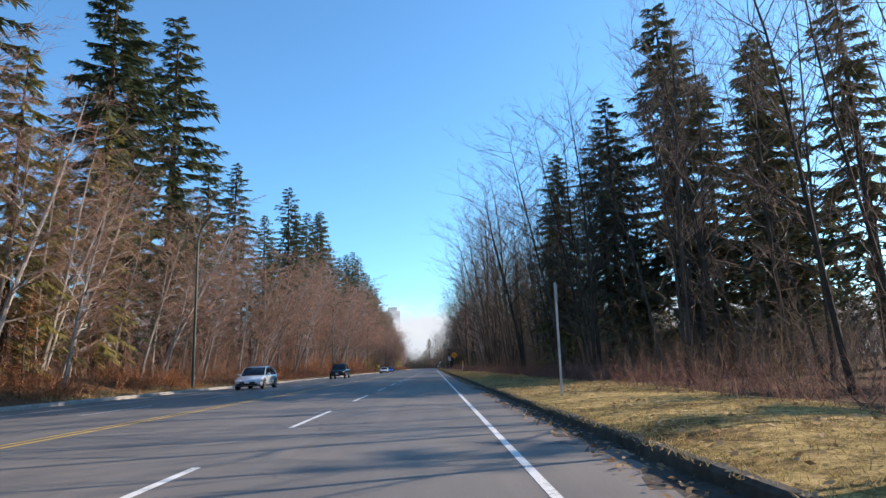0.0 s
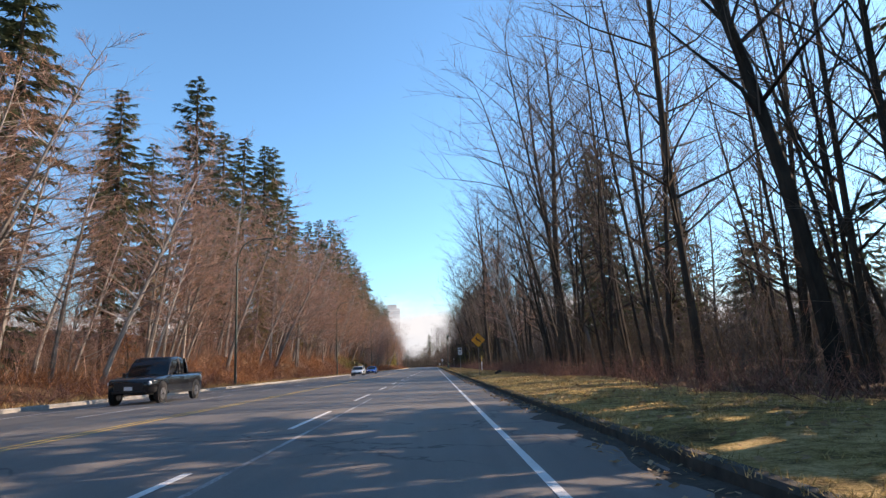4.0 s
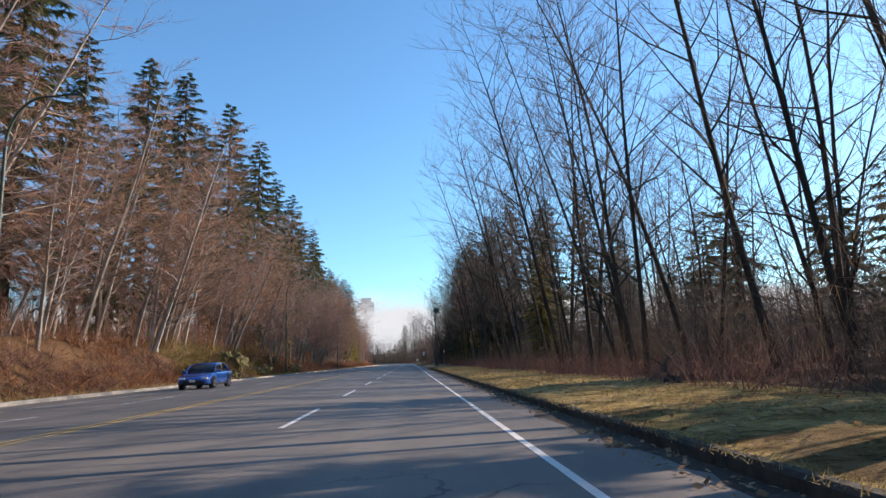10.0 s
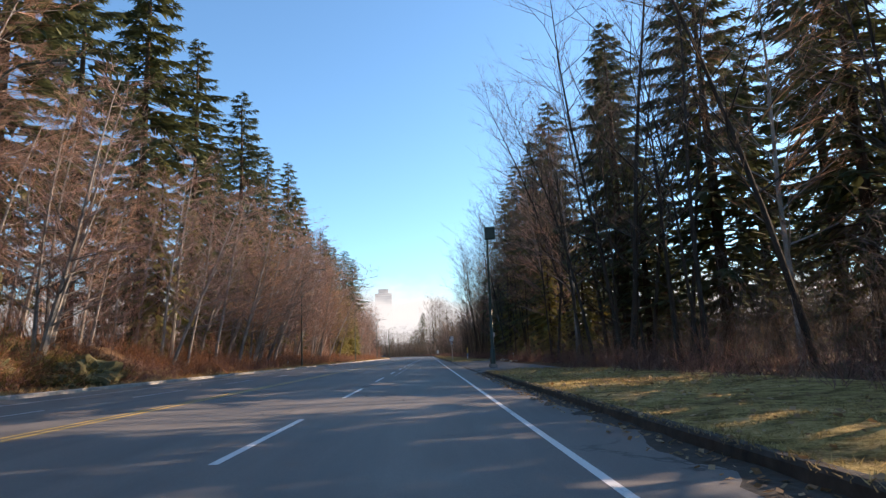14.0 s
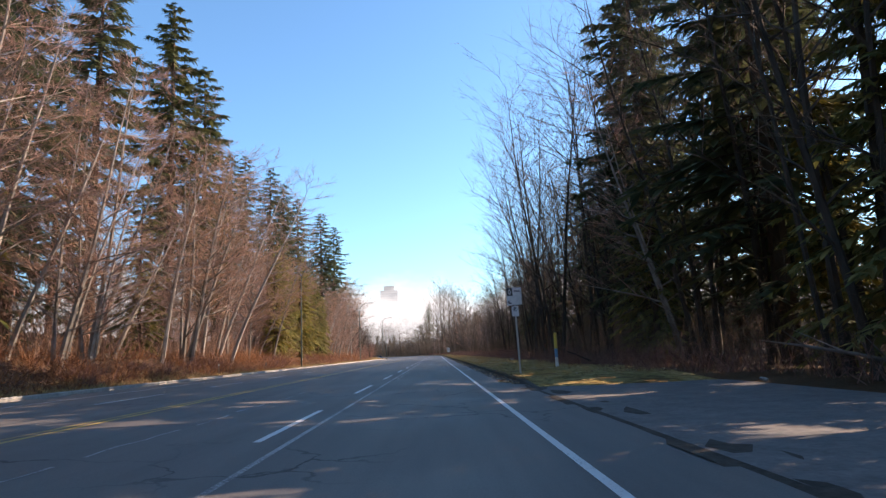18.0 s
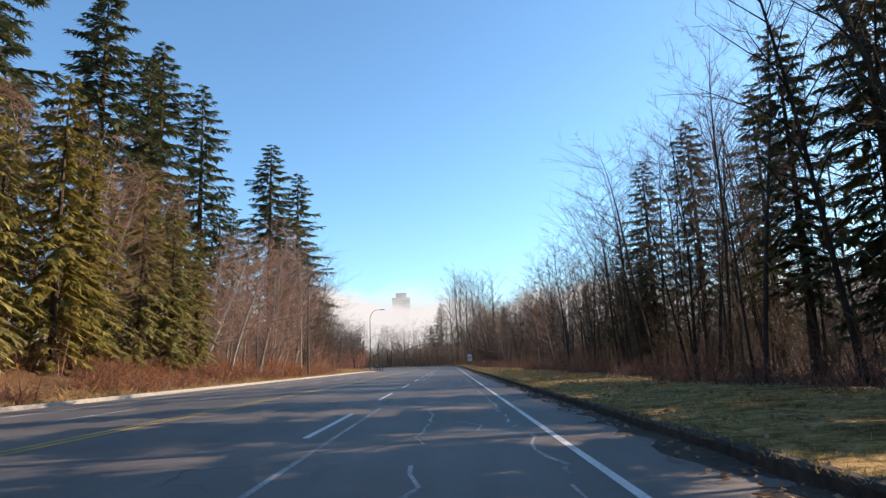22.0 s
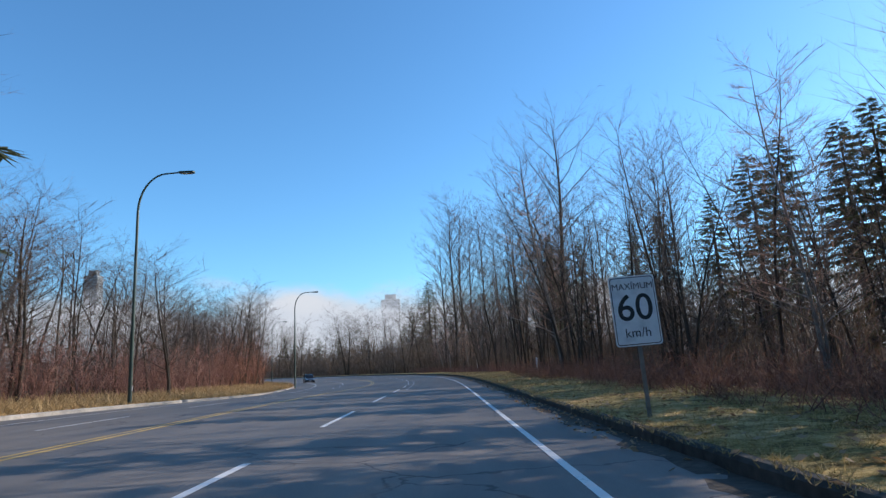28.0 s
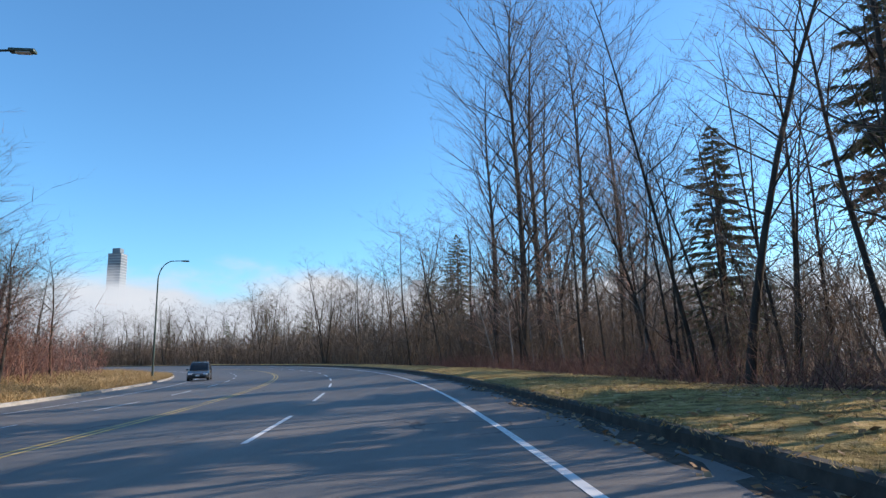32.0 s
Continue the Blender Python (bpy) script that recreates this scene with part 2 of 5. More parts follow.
def thing(name, label, category, m=None, group="", kind=""):
    ob = new(name)
    ob.empty_display_size = 0.3
    if m is not None:
        ob.matrix_basis = m
    return tagged(ob, label, category, group, kind)


def box(sx, sy, sz, centre=(0, 0, 0), bevel=0.0, segments=2):
    bm = bmesh.new()
    bmesh.ops.create_cube(bm, size=1, matrix=Matrix.Translation(centre) @ Matrix.Diagonal((sx, sy, sz, 1)))
    if bevel:
        bmesh.ops.bevel(bm, geom=bm.edges[:], offset=bevel, segments=segments, affect="EDGES", profile=0.6)
    return bm


class Tris:
    """Gathers vertices and faces of one mesh."""

    def __init__(self):
        self.v, self.f = [], []

    def tube(self, pts, radii, sides=4):
        """A tapered tube through the points; it ends in a tip where the last radius is 0."""
        base, n = len(self.v), len(pts)
        side = None
        for i, (p, r) in enumerate(zip(pts, radii)):
            d = (pts[min(i + 1, n - 1)] - pts[max(i - 1, 0)])
            d = d.normalized() if d.length > 1e-9 else Vector((0, 0, 1))
            if side is None:
                side = d.orthogonal().normalized()
            side = (side - d * side.dot(d))
            side = side.normalized() if side.length > 1e-6 else d.orthogonal().normalized()
            other = d.cross(side)
            if i == n - 1 and r <= 0:
                self.v.append(p)
                break
            for k in range(sides):
                a = 2 * math.pi * k / sides
                self.v.append(p + (side * math.cos(a) + other * math.sin(a)) * r)
        for i in range(n - 1):
            a = base + i * sides
            for k in range(sides):
                k2 = (k + 1) % sides
                if i == n - 2 and radii[-1] <= 0:
                    self.f.append((a + k, a + k2, a + sides))
                else:
                    self.f.append((a + k, a + k2, a + sides + k2, a + sides + k))

    def kite(self, a, way, length, width, droop):
        """A narrow spray of needles or a blade from a along way: two triangles, bent downwards."""
        s = way.cross(Vector((0, 0, 1)))
        s = (s.normalized() if s.length > 1e-4 else Vector((1, 0, 0))) * width * 0.5
        mid = a + way * length * 0.45 - Vector((0, 0, droop * 0.35))
        tip = a + way * length - Vector((0, 0, droop))
        b = len(self.v)
        self.v += [a, mid + s, tip, mid - s]
        self.f += [(b, b + 1, b + 2), (b, b + 2, b + 3)]

    def spray(self, a, way, length, width, droop):
        """A ragged three-fingered spray of needles from a along way."""
        s = way.cross(Vector((0, 0, 1)))
        s = (s.normalized() if s.length > 1e-4 else Vector((1, 0, 0))) * width
        b = len(self.v)
        down = Vector((0, 0, droop))
        root, fork = a, a + way * length * 0.42 - down * 0.3
        self.v += [root - s * 0.16, root + s * 0.16, a + way * length - down, root + s * 0.1, fork - s * 0.05, a + way * length * 0.72 + s * 0.62 - down * 0.8,
                   root - s * 0.1, fork + s * 0.05, a + way * length * 0.66 - s * 0.62 - down * 0.8]
        self.f += [(b, b + 1, b + 2), (b + 3, b + 4, b + 5), (b + 6, b + 7, b + 8)]

    def mesh(self, name, material):
        return mesh_of(name, self.v, self.f, material)


def unit(rng, up=0.0):
    a = rng.uniform(0, 2 * math.pi)
    return Vector((math.cos(a), math.sin(a), up)).normalized()


# ---- the road's line: straight, then a bend to the left that tightens slowly ----
EDGE_R, LANE, CENTRE, KERB_R, KERB_L = 3.55, 0.0, -3.6, 4.95, -13.7
LINE_S = np.arange(-600.0, 1600.0, 0.5)
LINE_TURN = np.radians(np.cumsum(np.interp(LINE_S, (440, 460, 480, 500, 520), (0, 0.01, 0.13, 0.19, 0.23))) * 0.5)
LINE_X = -np.cumsum(np.sin(LINE_TURN)) * 0.5
LINE_Y = -600.0 + np.concatenate([[0.0], np.cumsum(np.cos(LINE_TURN))[:-1] * 0.5])


def camber(off, s):
    """Height of the carriageway: crowned on the straight, banked round the bend."""
    o = max(KERB_L, min(KERB_R, off))
    k = ease(452, 505, s)
    return (1 - k) * 0.02 * (5.8 - abs(o - CENTRE)) + k * 0.045 * (o - 2.2)


def heading(s):
    return float(np.interp(s, LINE_S, LINE_TURN))


def road(s, off, z=0.0):
    """The place at s metres along the road and off metres to the right of the lane line."""
    if s <= 440:
        return Vector((off, s, z))
    a = heading(s)
    return Vector((float(np.interp(s, LINE_S, LINE_X)) + off * math.cos(a), float(np.interp(s, LINE_S, LINE_Y)) + off * math.sin(a), z))


def off_of(x, y):
    """How far right of the lane line the place (x, y) lies, and how far along the road."""
    if y <= 440:
        return x, y
    k = int(np.argmin((LINE_X[2080:2950] - x) ** 2 + (LINE_Y[2080:2950] - y) ** 2)) + 2080
    a = LINE_TURN[k]
    dx, dy = x - LINE_X[k], y - LINE_Y[k]
    return float(dx * math.cos(a) + dy * math.sin(a)), float(LINE_S[k] + dy * math.cos(a) - dx * math.sin(a))


def ease(a, b, x):
    u = min(1.0, max(0.0, (x - a) / (b - a)))
    return u * u * (3 - 2 * u)


def bank(s):
    """Height of the wooded bank beside the oncoming lanes."""
    return 1.1 + 2.3 * ease(95, 140, s) * (1 - ease(225, 275, s)) + 0.5 * ease(270, 300, s) * (1 - ease(400, 440, s)) - 0.7 * ease(425, 445, s)


def land(off, s):
    """Height of the ground away from the carriageway."""
    wob = noise.noise(Vector((off * 0.12, s * 0.09, 0))) * 0.35 + noise.noise(Vector((off * 0.5, s * 0.45, 3))) * 0.12
    if off < KERB_L:
        return 0.138 + camber(KERB_L, s) + bank(s) * ease(-14.9, -21.0, off) * (1 + 0.25 * ease(-21, -40, off)) * (1 - 0.8 * ease(-46, -60, off)) + 3.0 * ease(-24, -42, off) * (1 - ease(-46, -60, off)) * (1 - ease(420, 445, s)) + wob * ease(-14.2, -17, off)
    if off > KERB_R:
        return 0.165 + camber(KERB_R, s) + 0.07 * ease(5.2, 6.6, off) + 0.5 * wob * ease(6.5, 10, off) - 0.08 * ease(8.5, 13, off)
    return camber(off, s)


def apron(s):
    """1 where the kerb opens to the paved lay-by on the near side."""
    return ease(236, 240, s) * (1 - ease(287, 292, s))


S_STEPS = [-120 + 4 * i for i in range(154)] + [496 + 3 * i for i in range(90)]


def ribbon(name, offs, steps, height, material, label, category="ground", kind="structure"):
    v, f, w = [], [], len(offs)
    for s in steps:
        v += [road(s, o, height(o, s)) for o in offs]
    for i in range(len(steps) - 1):
        f += [(i * w + k, i * w + k + 1, (i + 1) * w + k + 1, (i + 1) * w + k) for k in range(w - 1)]
    return tagged(part(name, smooth(mesh_of(name, v, f, material))), label, category, "", kind)


# ground: one sheet to the horizon, sunk under the road and the verges
gx = [-3500, -1500, -700, -350, -200, -140, -100, -80] + [-66 + 3 * i for i in range(36)] + [50, 60, 80, 110, 160, 250, 400, 800, 1600, 3500]
gy = [-3000, -1000, -400, -200] + [-120 + 6 * i for i in range(140)] + [740, 800, 900, 1100, 1500, 2200, 3500]
gv, gf = [], []
for y in gy:
    for x in gx:
        o, s = off_of(x, y)
        near = -20.0 < o < 13.0
        gv.append((x, y, -1.6 if near else land(max(-60, min(60, o)), s) - 0.06))
for j in range(len(gy) - 1):
    gf += [(j * len(gx) + i, j * len(gx) + i + 1, (j + 1) * len(gx) + i + 1, (j + 1) * len(gx) + i) for i in range(len(gx) - 1)]
tagged(part("ground", smooth(mesh_of("ground", gv, gf, M_FOREST))), "brown leaf-strewn forest floor under the winter trees", "ground", "", "structure")

ribbon("road", [KERB_L, -11, -9, -7, CENTRE, -1.8, LANE, 1.8, EDGE_R, KERB_R], S_STEPS, camber, M_ASPHALT,
       "worn grey asphalt road with four lanes", "road")
def verge_height(o, s):
    return (1 - apron(s) * (1 - ease(10.0, 11.4, o))) * (land(o, s) + 0.03 * noise.noise(Vector((o * 2, s * 1.3, 0)))) - 0.09 * apron(s)


ribbon("wood_floor_right", [KERB_R + 0.14 + k for k in (5.1, 5.6, 6.5, 8, 10)], S_STEPS, verge_height, M_FOREST, "dark leaf-strewn floor at the edge of the wood", "ground")
ribbon("verge_right", [KERB_R + 0.14 + k for k in (0, 0.15, 0.5, 1, 1.5, 2.2, 3, 4, 4.6, 5.1)], S_STEPS, verge_height, M_VERGE, "strip of patchy yellow winter grass beside the kerb", "verge")
BANK_STEPS = [KERB_L - 0.14 - k for k in (9, 7.5, 6, 5, 4, 3, 2.2, 1.5, 1, 0.5, 0)]
ribbon("verge_left", BANK_STEPS, [s for s in S_STEPS if s <= 424], land, M_FOREST, "leaf-covered bank beside the oncoming lanes", "verge")
ribbon("verge_left", BANK_STEPS, [s for s in S_STEPS if s >= 424], land, M_STRAW, "bank of flattened straw-coloured grass inside the bend", "verge")


def kerb(name, off, sign, steps, label, material):
    """A continuous concrete kerb with a rounded top edge."""
    prof = [(0, -0.05), (0.015, 0.13), (0.05, 0.17), (0.145, 0.175), (0.145, -0.05)]
    v, f, w = [], [], len(prof)
    for s in steps:
        jit = 0.006 * noise.noise(Vector((s * 0.7, off, 0)))
        v += [road(s, off + sign * u, camber(off, s) + (h + jit) * (1 - apron(s) if sign > 0 else 1)) for u, h in prof]
    for i in range(len(steps) - 1):
        for k in range(w - 1):
            q = (i * w + k, i * w + k + 1, (i + 1) * w + k + 1, (i + 1) * w + k)
            f.append(q if sign > 0 else q[::-1])
    return tagged(part(name, mesh_of(name, v, f, material)), label, "kerb", "", "structure")


kerb("kerb_left", KERB_L, -1, S_STEPS, "pale weathered concrete kerb along the bank", M_KERB)
# the verge-side kerb is coloured near-black in place of shade
kerb("kerb_right", KERB_R, 1, [s for s in S_STEPS if s <= 240], "concrete kerb along the grass verge, coloured dark for its shaded face", M_DARKKERB)
kerb("kerb_right", KERB_R, 1, [s for s in S_STEPS if s >= 288], "concrete kerb along the grass verge, coloured dark for its shaded face", M_DARKKERB)
ribbon("gutter", [4.7, 4.95, 5.25, 5.55], [238 + 0.75 * i for i in range(69)],
       lambda o, s: camber(min(o, KERB_R), s) + 0.012 + 0.02 * max(0, noise.noise(Vector((o * 3, s * 0.9, 1)))) - (0.03 if o in (4.7, 5.55) and noise.noise(Vector((o, s * 0.7, 2))) > 0 else 0), M_GUTTER, "dark strip of dirt where the lay-by meets the road", "gutter")
# leaf dirt along the kerb, its dark colour also widening the kerb's shadow
for a, z in ((-118, 240), (288, 640)):
    ribbon("gutter", [KERB_R - 0.75, KERB_R - 0.55, KERB_R - 0.35, KERB_R - 0.15, KERB_R + 0.01], [a + 0.6 * i for i in range(int((z - a) / 0.6))],
           lambda o, s: camber(o, s) + 0.004 + 0.05 * (noise.noise(Vector((s * 0.35, 4, 1))) * 0.6 + noise.noise(Vector((o * 3, s * 1.7, 1))) * 0.7 + (o - KERB_R + 0.26) * 1.3), M_GUTTER, "dark strip of wet leaf dirt and painted kerb shadow along the kerb", "gutter")
ribbon("lay_by", [KERB_R - 0.02, 6.2, 7.4, 8.8, 10.4], [237 + 2 * i for i in range(28)],
       lambda o, s: camber(KERB_R, s) + 0.004 + 0.01 * noise.noise(Vector((o, s, 0))) + 0.012, M_APRON, "gravelly paved lay-by opening off the road", "pavement")


def stripe(name, off, width, s0, s1, material, z=0.004, step=3.0):
    n = max(1, int((s1 - s0) / step))
    v = []
    for i in range(n + 1):
        s = s0 + (s1 - s0) * i / n
        v += [road(s, off + k * width / 2, z + camber(off + k * width / 2, s)) for k in (-1, 1)]
    return mesh_of(name, v, [(2 * i, 2 * i + 1, 2 * i + 3, 2 * i + 2) for i in range(n)], material)


def marking(name, label, meshes):
    root = thing(name, label, "road marking", None, "", "structure")
    for me in meshes:
        part("stripe", me, None, root)


def dash_ends():
    """Where each dash of the lane line ends; the spacing drifts a little along the road."""
    drift = ((-60, 7.2), (97, 7.2), (136, 10.3), (165, 12.7), (196, 16.3), (292, 22.2), (331, 25), (369, 27.2), (397, 28.1), (452, 28.6), (514, 28), (700, 28))
    out, last = [], None
    for s in np.arange(-40, 640, 0.1):
        n = math.floor((s - np.interp(s, [d[0] for d in drift], [d[1] for d in drift])) / 9)
        if last is not None and n > last:
            out.append(float(s))
        last = n
    return out


marking("edge_line", "solid white edge line, slightly worn", [stripe("stripe", EDGE_R, 0.10, -100, 650, M_WHITE)])
marking("lane_line", "broken white lane line", [stripe("stripe", LANE, 0.10, e - 4.4, e, M_WHITE) for e in dash_ends()])
marking("oncoming_lane_line", "broken white line between the oncoming lanes",
        [stripe("stripe", -7.1, 0.10, 9 * k, 9 * k + 4.4, M_WHITE) for k in range(-4, 66)])
marking("centre_line", "double yellow centre line, faded",
        [stripe("stripe", CENTRE - 0.12, 0.11, -100, 650, M_YELLOW), stripe("stripe", CENTRE + 0.12, 0.11, -100, 650, M_YELLOW)])
marking("far_edge_line", "solid white edge line of the oncoming lanes", [stripe("stripe", -10.7, 0.11, -100, 650, M_WHITE)])
marking("old_line", "ghost of an older lane line beside the broken one",
        [stripe("stripe", LANE + 0.42, 0.07, a, b, M_GHOST) for a, b in ((38, 76), (84, 112), (236, 352), (372, 400), (468, 500))])


def squiggle(s0, s1, off, seed):
    """A wandering bead of old crack filler."""
    r = random.Random(seed)
    v, f, s, o, n = [], [], s0, off, 0
    while s < s1:
        w = 0.022 * r.uniform(0.6, 1.5)
        v += [road(s, o - w, 0.004 + camber(o, s)), road(s, o + w, 0.004 + camber(o, s))]
        s += r.uniform(0.25, 0.7)
        o = off + 0.16 * noise.noise(Vector((s * 0.8, seed, 0))) + r.uniform(-0.05, 0.05)
    n = len(v) // 2
    f = [(2 * i, 2 * i + 1, 2 * i + 3, 2 * i + 2) for i in range(n - 1) if r.random() < 0.72]
    return mesh_of("stripe", v, f, M_GHOST)


marking("crack_seal", "pale wandering beads of crack filler on the asphalt",
        [squiggle(*a) for a in ((318, 392, 3.15, 1), (330, 352, 1.7, 2), (250, 262, 1.4, 3), (86, 100, 0.7, 4), (372, 384, 2.6, 5), (296, 318, 0.6, 6), (398, 420, 2.2, 7), (258, 290, -1.6, 8))])


def ring_mark(s, off, rs, ro, width=0.07, turns=20):
    """A painted ring on the road, rs metres along it and ro across it."""
    v = []
    for k in range(turns + 1):
        a = 2 * math.pi * k / turns
        for q in (1 - width / rs, 1):
            p, o = s + rs * q * math.sin(a), off + ro * q * math.cos(a)
            v.append(road(p, o, 0.005 + camber(o, p)))
    return mesh_of("stripe", v, [(2 * i, 2 * i + 1, 2 * i + 3, 2 * i + 2) for i in range(turns)], M_GHOST)


def line_mark(points, width=0.07):
    """A painted stroke on the road through (s, off) points."""
    v = []
    for i, (s, o) in enumerate(points):
        a, b = points[max(i - 1, 0)], points[min(i + 1, len(points) - 1)]
        d = Vector((b[1] - a[1], b[0] - a[0])).normalized()
        for k in (-1, 1):
            p, q = s - d.x * width / 2 * k, o + d.y * width / 2 * k
            v.append(road(p, q, 0.005 + camber(q, p)))
    return mesh_of("stripe", v, [(2 * i, 2 * i + 1, 2 * i + 3, 2 * i + 2) for i in range(len(points) - 1)], M_GHOST)


def bicycle_mark(s, off):
    return [ring_mark(s, off - 0.36, 0.55, 0.27), ring_mark(s, off + 0.36, 0.55, 0.27), line_mark(((s, off - 0.36), (s + 0.75, off - 0.14), (s + 0.7, off + 0.24), (s, off + 0.36))),
            line_mark(((s + 0.75, off - 0.14), (s, off), (s + 0.7, off + 0.24))), line_mark(((s + 1.0, off + 0.12), (s + 0.95, off + 0.34)))]


for q in (309.0, 171.0, 452.0):
    marking("bicycle_marking", "faded white bicycle symbol painted in the shoulder lane", bicycle_mark(q, 4.28))
marking("utility_mark", "pale sprayed utility marks on the asphalt",
        [line_mark(p, 0.035) for p in (((310.2, 2.2), (309.5, 2.45), (308.6, 2.5), (307.4, 2.5), (306.8, 2.75), (306.2, 2.7), (306.0, 3.0)), ((308.9, 1.6), (308.8, 2.9)), ((308.1, 3.2), (307.2, 3.45)),
                                       ((317, 2.7), (316, 2.85), (315.2, 3.0)), ((259.2, 2.7), (261, 2.9)), ((262, 1.2), (262, 1.6)), ((348, 2.2), (347.3, 2.6), (346.5, 2.5)))] + [ring_mark(259.4, 3.0, 0.42, 0.24, 0.02)])


def slivers(name, base, way, length, width, material, bend=0.0, seed=1):
    """Thin blades or canes, each a tapered triangle from base along way, as one mesh."""
    r = np.random.RandomState(seed)
    n = len(base)
    way = way / np.linalg.norm(way, axis=1)[:, None]
    side = np.cross(way, r.normal(size=(n, 3)))
    side /= np.linalg.norm(side, axis=1)[:, None] + 1e-9
    tip = base + way * length[:, None]
    tip[:, 2] -= bend * length
    v = np.empty((n * 3, 3), np.float32)
    v[0::3], v[1::3], v[2::3] = base - side * width[:, None] / 2, base + side * width[:, None] / 2, tip
    me = bpy.data.meshes.new(name)
    me.vertices.add(n * 3)
    me.vertices.foreach_set("co", v.ravel())
    me.loops.add(n * 3)
    me.loops.foreach_set("vertex_index", np.arange(n * 3, dtype=np.int32))
    me.polygons.add(n)
    me.polygons.foreach_set("loop_start", np.arange(0, n * 3, 3, dtype=np.int32))
    me.polygons.foreach_set("loop_total", np.full(n, 3, dtype=np.int32))
    me.materials.append(material)
    me.update()
    return me


def scatter(count, s0, s1, o0, o1, seed, clear=None, patchy=0.0):
    """Random places beside the road as an array, on the land."""
    r = random.Random(seed)
    out = []
    while len(out) < count:
        s, o = r.uniform(s0, s1), r.uniform(o0, o1)
        if patchy and noise.noise(Vector((o * 0.25, s * 0.16, seed))) < patchy - r.random() * 0.5:
            continue
        if clear and clear(s, o):
            continue
        out.append(road(s, o, land(o, s)))
    return np.array(out)


def canes(name, label, places, seed, stems, low, high, width, material, spread=0.5, branch=3):
    """Clumps of upright canes with side shoots, one object of stuff."""
    r = np.random.RandomState(seed)
    n = len(places) * stems
    base = np.repeat(places, stems, axis=0) + np.c_[r.normal(0, 0.25, (n, 2)), np.zeros(n)]
    way = np.c_[r.normal(0, spread, (n, 2)), np.ones(n)]
    length = np.repeat(r.uniform(low, high, len(places)), stems) * r.uniform(0.5, 1.05, n)
    parts_b, parts_w, parts_l, parts_t = [base], [way], [length], [width * (0.6 + 0.4 * length / high)]
    d = way / np.linalg.norm(way, axis=1)[:, None]
    for _ in range(branch):
        u = r.uniform(0.25, 0.95, n)
        parts_b.append(base + d * (length * u)[:, None])
        parts_w.append(d + r.normal(0, 0.7, (n, 3)))
        parts_l.append(length * r.uniform(0.2, 0.45, n))
        parts_t.append(np.full(n, width * 0.55))
    me = slivers(name, np.concatenate(parts_b), np.concatenate(parts_w), np.concatenate(parts_l), np.concatenate(parts_t), material, 0.12, seed)
    return tagged(part(name, me), label, "undergrowth", "", "stuff")


# ---- trees ----
def fir(seed, h, spread=0.15, low=0.12, cedar=False, count=150, spr=11, big=1.0):
    """A tall conifer: straight tapered trunk, drooping limbs with sprays of needles, ragged outline."""
    rng = random.Random(seed)
    trunk, crown = Tris(), Tris()
    r0 = h * 0.0125
    bow = Vector((rng.uniform(-0.2, 0.2), rng.uniform(-0.2, 0.2), 0))
    stem = lambda u: Vector((bow.x * math.sin(u * 3), bow.y * math.sin(u * 2.4), u * h))
    us = [0, 0.01, 0.1, 0.25, 0.4, 0.55, 0.7, 0.85, 1.0]
    trunk.tube([stem(u) for u in us], [r0 * 1.5] + [r0 * (1 - u) ** 0.8 + 0.01 for u in us[1:]], 7)
    for k in range(count):
        u = low + (1 - low) * (k / count) ** 0.9
        rel = (u - low) / (1 - low)
        prof = (1 - rel) ** 0.62 * min(1, 0.5 + rel * 2.6)
        gap = 0.55 if noise.noise(Vector((k * 0.21, seed * 3.1, 0))) < -0.18 else 1.0
        length = (spread * h * prof * rng.uniform(0.55, 1.12) * gap) + 0.25
        a = k * 2.399 + rng.uniform(-0.5, 0.5)
        out = Vector((math.cos(a), math.sin(a), 0))
        rise = 0.45 * rel - (0.28 if cedar else 0.12)
        p0 = stem(u)
        way = (out + Vector((0, 0, rise))).normalized()
        sag = length * (0.30 if cedar else 0.20) * (1 - 0.6 * rel)
        limb = [p0 + way * length * q - Vector((0, 0, sag * q * q)) for q in (0, 0.5, 1)]
        trunk.tube(limb, [0.012 + 0.012 * length, 0.008 + 0.006 * length, 0], 3)
        n = max(4, int(spr * min(1, 0.4 + length / 4)))
        for j in range(n):
            q = 0.18 + 0.82 * (j + rng.random()) / n
            p = p0 + way * length * q - Vector((0, 0, sag * q * q))
            turn = (1 if j % 2 else -1) * rng.uniform(0.35, 1.0)
            d = Vector((math.cos(a + turn), math.sin(a + turn), rng.uniform(-0.25, 0.18)))
            size = (0.34 + 0.28 * length * (1 - 0.55 * q)) * big * rng.uniform(0.7, 1.25)
            crown.spray(p, d, size * 1.1, size * rng.uniform(0.5, 0.8), size * rng.uniform(0.15, 0.5) * (1.6 if cedar else 1))
            if j % 3 == 0:
                crown.kite(p, (out + Vector((rng.uniform(-.6, .6), rng.uniform(-.6, .6), -0.5))).normalized(), size, size * 0.35, size * 0.3)
    return trunk.mesh("trunk", M_FIRBARK), crown.mesh("crown", M_CEDAR if cedar else M_NEEDLE)


